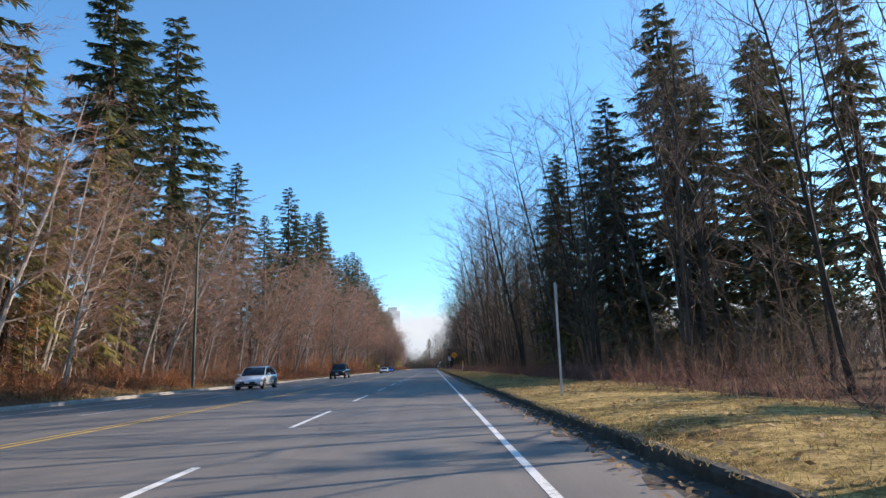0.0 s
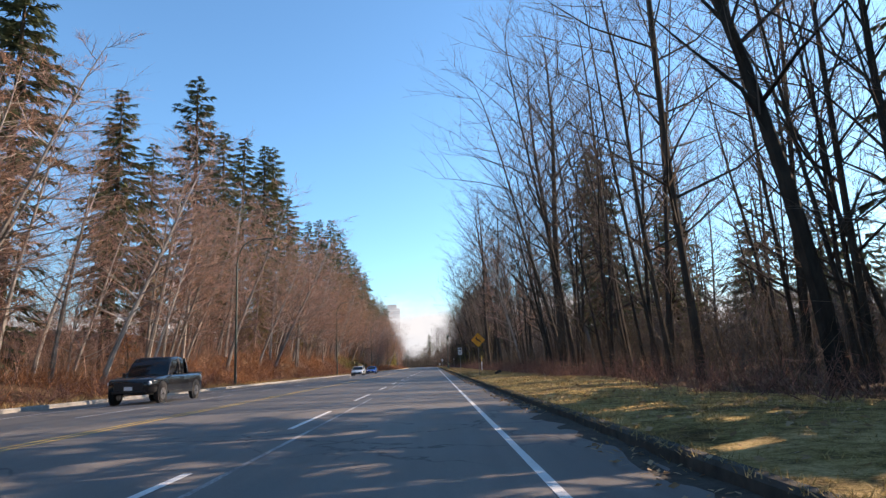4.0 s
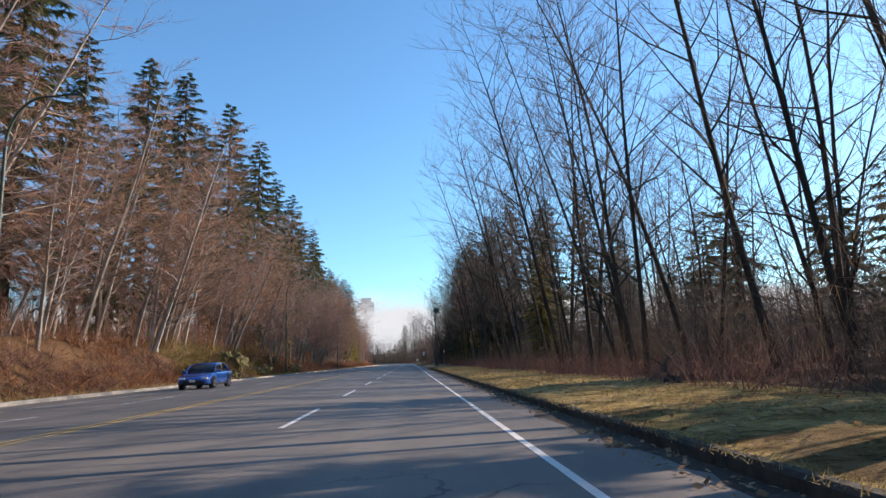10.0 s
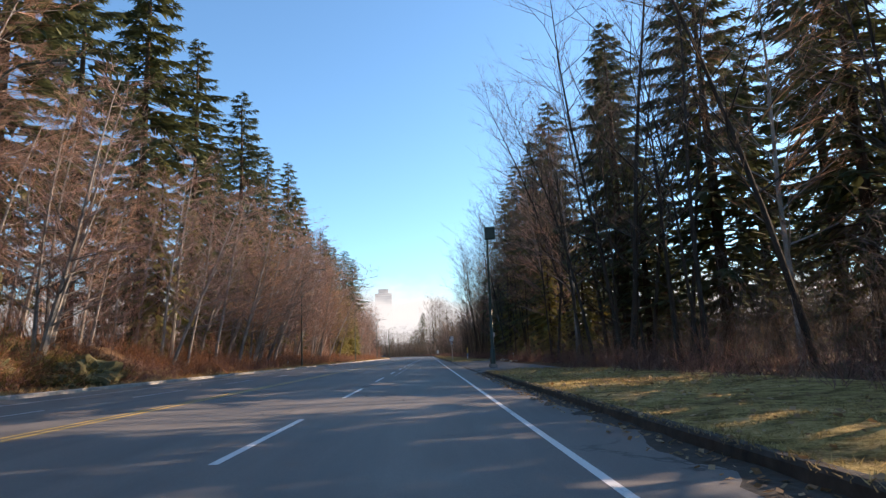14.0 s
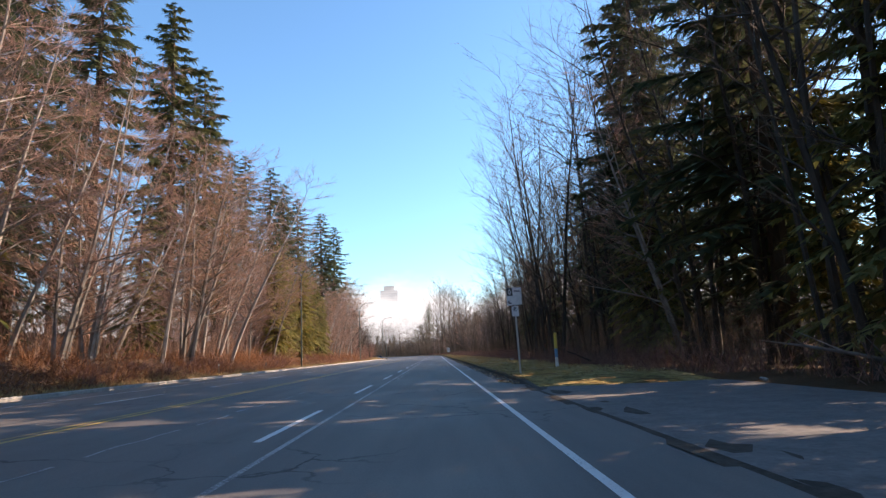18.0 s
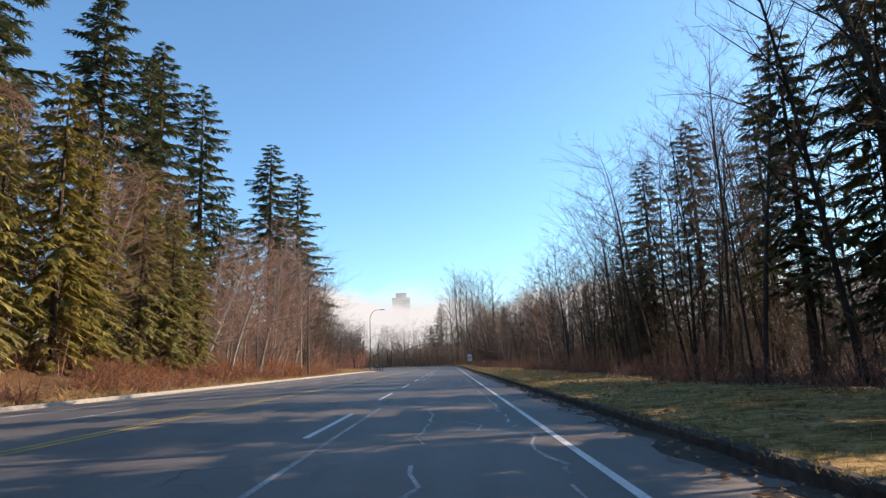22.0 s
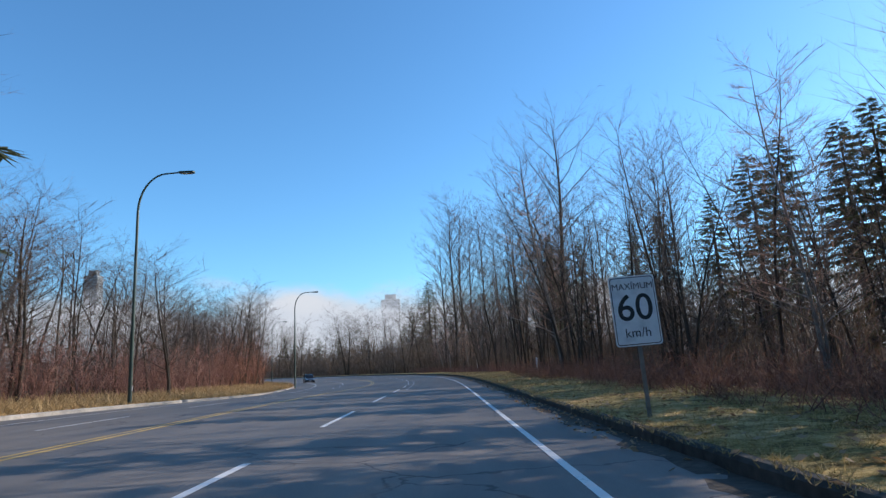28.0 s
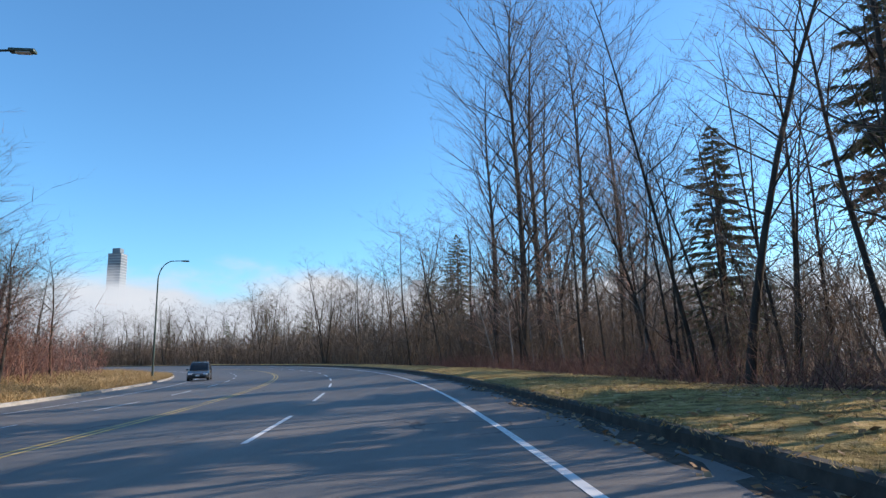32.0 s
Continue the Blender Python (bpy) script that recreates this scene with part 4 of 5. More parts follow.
canes("bracken_bank", "rust-brown bracken and brambles covering the bank", scatter(4200, -5, 434, -20.5, -14.9, 5, None, 0.12), 5, 8, 0.5, 1.8, 0.05, M_FERN, 0.75)
canes("sapling_thicket", "dense reddish saplings on the bank", scatter(1700, -5, 450, -27, -18, 6), 6, 5, 1.5, 5.5, 0.028, M_TWIG, 0.25, 6)
canes("alder_brush", "mass of reddish-brown alder stems up the bank", scatter(1700, -5, 450, -32, -20, 10), 10, 2, 5.0, 12.5, 0.05, M_TWIG, 0.25, 16)
canes("alder_brush", "low reddish-brown alder brush behind the dry grass", scatter(1800, 430, 620, -50, -24, 12), 12, 3, 2.5, 7.5, 0.08, M_DARKTWIG, 0.3, 10)
canes("far_thicket", "brown winter brush round the bend", scatter(2600, 545, 800, 10, 40, 7), 7, 3, 3.0, 10.0, 0.12, M_DARKTWIG, 0.3, 8)
canes("far_woods", "hazy line of bare woods beyond the bend", scatter(1600, 560, 800, 26, 58, 14), 14, 2, 6.0, 13.0, 0.2, M_DARKTWIG, 0.25, 10)
canes("wood_interior", "dusky brush and thin stems behind the first trees", scatter(600, 80, 236, 15, 27, 15), 15, 3, 4.0, 9.0, 0.045, M_DARKTWIG, 0.22, 12)
canes("wood_interior", "dusky brush and thin stems behind the first trees", scatter(420, 312, 388, 15, 27, 16), 16, 3, 4.0, 9.0, 0.05, M_DARKTWIG, 0.22, 12)
canes("mossy_scrub", "yellow-green mossy scrub hanging over the bank", scatter(260, 196, 238, -20, -16.4, 17), 17, 12, 0.6, 2.2, 0.05, M_CEDAR, 0.9)
canes("wood_interior", "close brown brush between the low trees", scatter(190, 432, 486, 12, 21, 18), 18, 3, 4.0, 9.0, 0.06, M_DARKTWIG, 0.25, 12)
canes("wood_interior", "dusky brush between the trees of the bend", scatter(430, 472, 565, 13, 27, 29), 29, 3, 3.5, 8.5, 0.06, M_DARKTWIG, 0.25, 12)
canes("alder_brush", "reddish-brown thicket along the top of the open bank", scatter(1100, 436, 580, -34, -20, 19), 19, 3, 2.0, 6.0, 0.05, M_BRAMBLE, 0.35, 13)
canes("alder_brush", "dense brown thicket on the inside of the bend", scatter(170, 519, 550, -26, -18.2, 30), 30, 3, 4.0, 9.5, 0.05, M_BRAMBLE, 0.3, 14)
canes("bramble_thicket", "dark tangle of brambles close behind the speed sign", scatter(420, 430, 482, 7.4, 10.5, 20), 20, 9, 0.4, 1.5, 0.018, M_BRAMBLE, 0.6, 4)
canes("alder_brush", "dusky brush closing the wood behind the bank", scatter(900, -5, 436, -48, -33, 21), 21, 3, 4.0, 10.0, 0.12, M_DARKTWIG, 0.3, 5)
canes("far_woods", "leafless woods stretching away behind the roadside trees", scatter(1500, -40, 480, 44, 130, 22), 22, 4, 8.0, 15.0, 0.26, M_DARKTWIG, 0.35, 9)
canes("far_woods", "leafless woods stretching away beyond the bend", scatter(800, 400, 860, 44, 150, 27), 27, 4, 7.0, 13.0, 0.26, M_DARKTWIG, 0.35, 9)
canes("far_woods", "leafless woods stretching away behind the bank", scatter(650, -40, 420, -130, -50, 23), 23, 4, 8.0, 14.0, 0.3, M_DARKTWIG, 0.35, 9)
canes("bracken_clump", "sprawling dark red-brown bramble mounds on the bank", scatter(900, 60, 440, -18.6, -14.9, 24, None, 0.15), 24, 24, 0.6, 1.9, 0.04, M_BRAMBLE, 1.0, 2)
canes("bracken_clump", "rounded tan thicket spilling towards the kerb", scatter(70, 225, 237, -17.6, -15.2, 28), 28, 26, 0.8, 2.3, 0.04, M_FERN, 0.7, 3)
canes("bracken_clump", "straw-coloured grass mounds along the bank", scatter(300, 250, 520, -17.0, -14.6, 25, None, 0.15), 25, 26, 0.3, 0.9, 0.035, M_DRYGRASS, 0.9, 1)


# ---- grass ----
def turf(name, label, count, s0, s1, o0, o1, seed, low, high, width, material, patchy=0.0, clear=None):
    r = np.random.RandomState(seed)
    base = scatter(count, s0, s1, o0, o1, seed, clear, patchy)
    base = np.repeat(base, 5, axis=0) + np.c_[r.normal(0, 0.06, (count * 5, 2)), np.full(count * 5, -0.01)]
    way = np.c_[r.normal(0, 0.75, (count * 5, 2)), np.ones(count * 5)]
    me = slivers(name, base, way, r.uniform(low, high, count * 5), np.full(count * 5, width), material, 0.15, seed)
    tagged(part(name, me), label, "grass", "", "stuff")


no_grass = lambda s, o: apron(s) > 0.2 and o < 10.6
turf("verge_grass", "short patchy green and yellow grass on the verge", 30000, -2, 520, 5.12, 9.6, 21, 0.03, 0.13, 0.014, M_GRASS, 0.12, no_grass)
turf("dry_verge_grass", "tufts of straw-coloured grass on the verge", 14000, -2, 520, 5.12, 9.8, 22, 0.04, 0.15, 0.012, M_DRYGRASS, 0.1, no_grass)
turf("kerb_grass", "ragged grass hanging over the kerb", 9000, -2, 520, 4.93, 5.2, 25, 0.04, 0.13, 0.012, M_GRASS, 0.0, lambda s, o: apron(s) > 0.1)
turf("bank_grass", "straw-coloured grass along the far kerb", 11000, 30, 605, -16.5, -13.9, 23, 0.1, 0.5, 0.03, M_DRYGRASS, 0.0)
turf("tall_dry_grass", "tall straw-coloured grass on the open bank", 8000, 425, 605, -26, -14.2, 24, 0.3, 0.9, 0.04, M_DRYGRASS, 0.0)


def litter(name, label, count, s0, s1, o0, o1, seed, size):
    """Fallen leaves, curled a little, as one object."""
    r = random.Random(seed)
    v, f = [], []
    for p in scatter(count, s0, s1, o0, o1, seed, no_grass if o0 > 0 else None, 0.05):
        a, k = r.uniform(0, 6.28), size * r.uniform(0.5, 1.2)
        u, w = Vector((math.cos(a), math.sin(a), r.uniform(-0.3, 0.5))) * k, Vector((-math.sin(a), math.cos(a), r.uniform(-0.3, 0.5))) * k * 0.6
        c, n = Vector(p) + Vector((0, 0, 0.03)), len(v)
        v += [c - u, c + w - Vector((0, 0, k * 0.2)), c + u, c - w + Vector((0, 0, k * 0.3))]
        f += [(n, n + 1, n + 2), (n, n + 2, n + 3)]
    tagged(part(name, mesh_of(name, v, f, M_LITTER)), label, "leaf litter", "", "stuff")


litter("leaf_litter", "pale brown fallen leaves strewn over the grass", 20000, -2, 520, 5.2, 10.5, 31, 0.055)
litter("gutter_leaves", "brown leaves drifted along the kerb", 9000, -2, 520, 4.35, 5.05, 33, 0.05)
litter("leaf_litter", "brown fallen leaves on the bank", 8000, -2, 480, -18, -14, 32, 0.09)


# ---- street lamps ----
def street_lamp():
    root = thing("street_lamp", "dark green street lamp with a curved arm over the road", "street lamp", None, "street lamps")
    pole = Tris()
    pole.tube([Vector((0, 0, z)) for z in (0, 2, 5, 8.6)], [0.095, 0.085, 0.07, 0.058], 10)
    part("pole", smooth(pole.mesh("pole", M_POLE)), None, root)
    arm = Tris()
    pts = [Vector((1.25 - 1.25 * math.cos(a), 0, 8.55 + 1.75 * math.sin(a))) for a in [k * math.pi / 2 / 9 for k in range(10)]] + [Vector((1.9, 0, 10.34))]
    arm.tube(pts, [0.055 - 0.002 * k for k in range(11)], 8)
    part("arm", smooth(arm.mesh("arm", M_POLE)), None, root)
    part("lamp_head", box(0.7, 0.24, 0.1, (2.15, 0, 10.33), 0.035), M_POLE, root, "flat lamp head")
    part("lens", box(0.4, 0.18, 0.03, (2.18, 0, 10.27), 0.01), M_LENS, root, "clear lamp lens")
    part("base", box(0.34, 0.34, 0.16, (0, 0, 0.02), 0.03), M_KERB, root, "pale concrete footing")
    part("hand_hole_cover", box(0.01, 0.1, 0.22, (0.09, 0, 0.75), 0.004), M_STEEL, root)
    return root


M_LENS = plain("frosted_lens", (0.6, 0.6, 0.55), 0.2)
lamp = street_lamp()
for k, (s, off) in enumerate(((46, -14.5), (110, -14.6), (167, -14.5), (228, -14.5), (289, -14.5), (350, -14.5), (412, -14.6), (469.5, -14.3), (522.8, -13.34), (576.1, -15.51), (-12, -14.5))):
    m = Matrix.Translation(road(s, off, land(off, s) - 0.1)) @ Matrix.Rotation(heading(s), 4, "Z") @ Matrix.Scale(1.24, 4)
    if k == 0:
        lamp.matrix_basis = m
    else:
        lamp.scale, keep = (1, 1, 1), lamp.scale.copy()
        copy_thing(lamp, m)
        lamp.scale = keep


# ---- signs ----
M_SIGNWHITE = plain("white_sign_sheet", (0.78, 0.78, 0.76), 0.4)
M_SIGNBLACK = plain("black_sign_print", (0.02, 0.02, 0.02), 0.5)
M_SIGNYELLOW = plain("yellow_sign_sheet", (0.88, 0.34, 0.015), 0.4)
M_SIGNGREY = plain("grey_sign_print", (0.22, 0.22, 0.23), 0.5)
M_SIGNBACK = plain("aluminium_sign_back", (0.5, 0.5, 0.5), 0.4, 0.8)
M_WOOD = speckled("weathered_post", (0.16, 0.14, 0.11), (0.34, 0.30, 0.25), 9.0, 0.9, 0.1, 0.4, False)
M_PALEPOST = plain("pale_grey_post", (0.5, 0.48, 0.44), 0.7)
M_MARKW = plain("white_marker_plastic", (0.8, 0.8, 0.78), 0.45)
M_MARKY = plain("yellow_marker_plastic", (0.7, 0.5, 0.08), 0.45)
M_MARKB = plain("blue_marker_plastic", (0.12, 0.3, 0.5), 0.45)


def plate(w, h, corner, thick=0.004, cx=0.0, cz=0.0, y=0.0, steps=5):
    """A flat upright plate with rounded corners, facing -y."""
    bm = bmesh.new()
    pts = []
    for sx, sz, a0 in ((1, 1, 0), (-1, 1, 90), (-1, -1, 180), (1, -1, 270)):
        for k in range(steps):
            a = radians(a0 + 90 * k / (steps - 1))
            pts.append((cx + sx * (w / 2 - corner) + corner * math.cos(a), y, cz + sz * (h / 2 - corner) + corner * math.sin(a)))
    f = bm.faces.new([bm.verts.new(p) for p in pts])
    ext = bmesh.ops.extrude_face_region(bm, geom=[f])
    bmesh.ops.translate(bm, vec=(0, thick, 0), verts=[g for g in ext["geom"] if isinstance(g, bmesh.types.BMVert)])
    bmesh.ops.recalc_face_normals(bm, faces=bm.faces[:])
    return bm


def post(h, width=0.06):
    return box(width, width, h + 0.3, (0, 0, h / 2 - 0.15), 0.008)


def words(text, size, x, z, parent, material, y=-0.006, bold=0.0):
    cu = bpy.data.curves.new("lettering", "FONT")
    cu.body, cu.size, cu.align_x, cu.align_y, cu.extrude, cu.offset = text, size, "CENTER", "CENTER", 0.0015, bold
    ob = new("lettering_curve", cu)
    me = bpy.data.meshes.new_from_object(ob.evaluated_get(bpy.context.evaluated_depsgraph_get()))
    bpy.data.objects.remove(ob)
    me.materials.clear()
    me.materials.append(material)
    return part("lettering", me, None, parent, "", pose(x, y, z, 90, 0, 0))


def sign_root(name, label, s, off, lean=0.0, turn_by=0.0):
    return thing(name, label, "road sign", Matrix.Translation(road(s, off, land(off, s) - 0.02)) @ pose(0, 0, 0, 0, lean, turn_by))


# diamond warning sign
r = sign_root("warning_sign", "orange-yellow diamond warning sign with a dark symbol on a post", 102.8, 5.9)
part("post", post(3.0, 0.045), M_WOOD, r)
bm = plate(0.76, 0.76, 0.05)
bmesh.ops.transform(bm, matrix=Matrix.Translation((0, -0.04, 2.68)) @ Matrix.Rotation(radians(45), 4, "Y"), verts=bm.verts[:])
p = part("panel", bm, M_SIGNYELLOW, r)
for w, h, x, z, tilt in ((0.34, 0.10, 0.0, 2.69, 25), (0.16, 0.07, -0.14, 2.83, -40), (0.16, 0.06, 0.16, 2.55, 30)):
    bm = plate(w, h, 0.03)
    bmesh.ops.transform(bm, matrix=Matrix.Translation((x, -0.05, z)) @ Matrix.Rotation(radians(tilt), 4, "Y"), verts=bm.verts[:])
    part("symbol", bm, M_SIGNBLACK, p)

# notice to lorry drivers
r = sign_root("brake_sign", "white notice with a black lorry and black lettering", 143.0, 6.1)
part("post", post(3.15, 0.05), M_STEEL, r)
p = part("panel", plate(0.56, 0.98, 0.03, 0.004, 0, 2.70, -0.035), M_SIGNWHITE, r)
part("border", plate(0.53, 0.95, 0.025, 0.002, 0, 2.70, -0.037), M_SIGNBLACK, p)
part("face", plate(0.505, 0.925, 0.02, 0.002, 0, 2.70, -0.039), M_SIGNWHITE, p)
part("lorry_body", plate(0.30, 0.19, 0.012, 0.002, 0.06, 3.01, -0.041), M_SIGNBLACK, p)
part("lorry_cab", plate(0.15, 0.12, 0.03, 0.002, -0.15, 2.965, -0.042), M_SIGNBLACK, p)
for x in (-0.15, 0.05, 0.16):
    part("lorry_wheel", plate(0.07, 0.07, 0.0345, 0.002, x, 2.905, -0.043), M_SIGNBLACK, p)
for text, z in (("AVOID", 2.745), ("ENGINE", 2.605), ("BRAKE", 2.465)):
    words(text, 0.135, 0, z, p, M_SIGNBLACK, -0.0415, 0.003)

# lane sign ahead of the bend with a small plate below
r = sign_root("lane_sign", "white lane sign with black diamond corner above a parking plate", 295.0, 5.45, -1.5)
part("post", post(3.4, 0.065), M_PALEPOST, r)
p = part("panel", plate(0.60, 0.70, 0.03, 0.004, 0, 3.0, -0.033), M_SIGNWHITE, r)
part("border", plate(0.575, 0.675, 0.026, 0.002, 0, 3.0, -0.035), M_SIGNBLACK, p)
part("face", plate(0.555, 0.655, 0.022, 0.002, 0, 3.0, -0.037), M_SIGNWHITE, p)
part("corner_square", plate(0.23, 0.30, 0.01, 0.003, -0.17, 3.18, -0.040), M_SIGNBLACK, p)
for w, mt, y in ((0.115, M_SIGNWHITE, -0.045), (0.075, M_SIGNBLACK, -0.050)):
    bm = plate(w, w, 0.004, 0.003)
    bmesh.ops.transform(bm, matrix=Matrix.Translation((-0.17, y, 3.18)) @ Matrix.Diagonal((0.9, 1, 1.5, 1)) @ Matrix.Rotation(radians(45), 4, "Y"), verts=bm.verts[:])
    part("diamond", bm, mt, p)
for x, w in ((0.03, 0.05), (0.11, 0.07), (0.2, 0.06)):
    part("print_bar", plate(w, 0.09, 0.005, 0.003, x, 3.2, -0.040), M_SIGNGREY, p)
part("arrow", plate(0.13, 0.05, 0.01, 0.003, -0.18, 2.74, -0.040), M_SIGNBLACK, p)
part("arrow", plate(0.05, 0.12, 0.01, 0.003, -0.22, 2.79, -0.041), M_SIGNBLACK, p)
q = part("small_panel", plate(0.28, 0.40, 0.025, 0.004, 0, 2.42, -0.033), M_SIGNWHITE, r)
part("border", plate(0.262, 0.382, 0.022, 0.002, 0, 2.42, -0.035), M_SIGNBLACK, q)
part("face", plate(0.25, 0.37, 0.02, 0.002, 0, 2.42, -0.037), M_SIGNWHITE, q)
for rad, mt, y in ((0.085, M_SIGNBLACK, -0.040), (0.066, M_SIGNWHITE, -0.045)):
    part("ring", plate(rad * 2, rad * 2, rad * 0.999, 0.003, 0, 2.5, y), mt, q)
part("symbol", plate(0.025, 0.10, 0.004, 0.003, -0.025, 2.5, -0.050), M_SIGNBLACK, q)
part("symbol", plate(0.06, 0.05, 0.015, 0.003, 0.012, 2.525, -0.050), M_SIGNBLACK, q)

# small plate at the lay-by
r = sign_root("parking_sign", "small white parking plate on a slim grey post by the lay-by", 272.8, 9.1)
part("post", post(2.95, 0.05), M_STEEL, r)
p = part("panel", plate(0.3, 0.45, 0.025, 0.004, 0, 2.72, -0.03), M_SIGNWHITE, r)
part("ring", plate(0.17, 0.17, 0.084, 0.003, 0, 2.8, -0.035), M_SIGNBLACK, p)
part("ring", plate(0.13, 0.13, 0.064, 0.003, 0, 2.8, -0.040), M_SIGNWHITE, p)
part("print_bar", plate(0.2, 0.04, 0.005, 0.003, 0, 2.6, -0.035), M_SIGNGREY, p)

# sign seen edge-on near the start
r = sign_root("sign_post", "slim grey sign post with a plate turned side-on", 17.5, 6.04)
part("post", post(3.1, 0.06), M_STEEL, r)
bm = plate(0.3, 0.45, 0.02, 0.004, 0, 2.8, -0.03)
bmesh.ops.rotate(bm, cent=(0, 0, 0), matrix=Matrix.Rotation(radians(88), 3, "Z"), verts=bm.verts[:])
part("panel", bm, M_SIGNBACK, r)

# speed limit
r = sign_root("speed_sign", "white maximum 60 km/h sign with black lettering, leaning slightly", 445.2, 5.54, -2.5)
part("post", post(2.3, 0.06), M_WOOD, r)
p = part("panel", plate(0.75, 1.13, 0.05, 0.004, 0, 1.7, -0.035), M_SIGNWHITE, r)
part("border", plate(0.71, 1.09, 0.045, 0.002, 0, 1.7, -0.038), M_SIGNBLACK, p)
part("face", plate(0.685, 1.065, 0.04, 0.002, 0, 1.7, -0.041), M_SIGNWHITE, p)
words("MAXIMUM", 0.145, 0, 2.09, p, M_SIGNBLACK, -0.0435)
words("60", 0.6, 0, 1.73, p, M_SIGNBLACK, -0.0435, 0.004)
words("km/h", 0.21, 0, 1.34, p, M_SIGNBLACK, -0.0435)
for z in (1.3, 2.16):
    part("bolt", box(0.03, 0.012, 0.03, (0, -0.044, z), 0.004), M_STEEL, p)


# ---- marker posts and the camera mast ----
def marker(s, off, h, bands, label):
    r = thing("marker_post", label, "marker post", Matrix.Translation(road(s, off, land(off, s) - 0.05)), "marker posts")
    z = 0.0
    for k, (frac, mt) in enumerate(bands):
        bm = bmesh.new()
        bmesh.ops.create_cone(bm, cap_ends=True, segments=12, radius1=0.075, radius2=0.072, depth=h * frac, matrix=Matrix.Translation((0, 0, z + h * frac / 2)))
        part("band", bm, mt, r)
        z += h * frac
    bm = bmesh.new()
    bmesh.ops.create_uvsphere(bm, u_segments=12, v_segments=6, radius=0.072, matrix=Matrix.Translation((0, 0, z)) @ Matrix.Diagonal((1, 1, 0.5, 1)))
    part("cap", bm, bands[-1][1], r)


marker(142.5, 9.0, 2.0, ((0.62, M_MARKW), (0.38, M_MARKY)), "round white marker post with a yellow top")
marker(300.5, 7.9, 1.6, ((0.3, M_MARKW), (0.25, M_MARKB), (0.45, M_MARKY)), "marker post banded white, blue and yellow")
marker(487.5, 10.6, 1.3, ((1.0, M_MARKW),), "short white marker post at the wood's edge")
marker(538.0, 15.55, 1.8, ((1.0, M_MARKW),), "short white marker post at the wood's edge")

r = thing("camera_mast", "dark roadside mast with a boxy head", "mast", Matrix.Translation(road(249.5, 6.6, 0.0)))
mast = Tris()
mast.tube([Vector((0, 0, z)) for z in (-0.2, 1.2, 1.25, 5, 9.3)], [0.2, 0.18, 0.11, 0.095, 0.08], 12)
part("pole", smooth(mast.mesh("pole", M_POLE)), None, r)
part("head", box(0.75, 0.5, 0.9, (0.2, 0, 9.5), 0.06), M_POLE, r)
part("bracket", box(0.1, 0.1, 0.5, (-0.15, 0, 9.9), 0.02), M_POLE, r)
part("base", box(0.55, 0.55, 0.25, (0, 0, 0.1), 0.04), M_KERB, r)


# ---- mossy rocks on the bank, debris, stakes ----
M_DARKROCK = speckled("dark_damp_rock", (0.02, 0.02, 0.018), (0.09, 0.085, 0.075), 12.0, 0.9, 0.2, 0.6)


def boulder(seed, size, s, off, label, material, name="boulder", category="rock", sink=0.3):
    bm = bmesh.new()
    rough = 1.0 if name == "mossy_rock" else 0.0
    bmesh.ops.create_icosphere(bm, subdivisions=4 if rough else 3, radius=1)
    for v in bm.verts:
        n = v.co.normalized()
        v.co = n * (1 + 0.5 * noise.noise(n * 1.4 + Vector((seed, 0, 0))) + 0.3 * noise.noise(n * 3.3 + Vector((0, seed, 0)))
                    + rough * (0.22 * noise.noise(n * 7.0 + Vector((seed, 3, 0))) + 0.12 * noise.noise(n * 15.0 + Vector((seed, 0, 5)))))
    bmesh.ops.scale(bm, vec=size, verts=bm.verts[:])
    ob = part(name, bm, material, None, "", Matrix.Translation(road(s, off, land(off, s) + size[2] * (sink if size[2] < 0.3 else -0.15))) @ pose(0, 0, 0, 0, 0, seed * 47))
    return tagged(ob, label, category, "debris at the lay-by" if name == "rubble" else "rocks on the verge" if off > 0 else "rock ledge of the bank")


for k, (s, off, q) in enumerate(((111, 8.2, 0.24), (105.7, 7.5, 0.2), (158, 9.2, 0.22))):
    boulder(50 + k, (q, q * 0.8, q * 0.7), s, off, "dark rock lying in the verge grass", M_DARKROCK, "rock", "rock", 0.35)
r6 = random.Random(14)
LEDGE = [(196 + 2.6 * k + r6.uniform(-0.8, 0.8), -15.6 - 0.5 * (k % 3) - r6.uniform(0, 0.5), r6.uniform(0.8, 1.5), r6.uniform(0.5, 1.2)) for k in range(17)]
LEDGE += [(209.5, -17.0, 1.6, 2.3), (212.0, -17.2, 1.3, 2.0), (229.0, -17.2, 1.5, 1.7), (239.5, -16.6, 1.3, 1.2), (241.5, -16.4, 1.0, 0.9), (236, -20.5, 1.5, 4.0)]
for k, (s, off, w, h) in enumerate(LEDGE):
    boulder(70 + k, (w * r6.uniform(0.8, 1.1), w * r6.uniform(0.9, 1.4), h), s, off, "rock ledge of the bank thick with yellow-green moss" if h > 1.5 else "low rock of the bank furred with dull moss", M_MOSS, "mossy_rock")
canes("moss_fringe", "mossy ferns and dead stalks hanging from the rock ledge", np.concatenate([scatter(60, s - 1.4, s + 1.4, off - 1.0, off + 1.2, 90 + k) + np.array([0, 0, 0.45 * h]) for k, (s, off, w, h) in enumerate(LEDGE)]), 26, 12, 0.3, 0.95, 0.035, M_MOSSFERN, 1.2, 2)
r5 = random.Random(9)
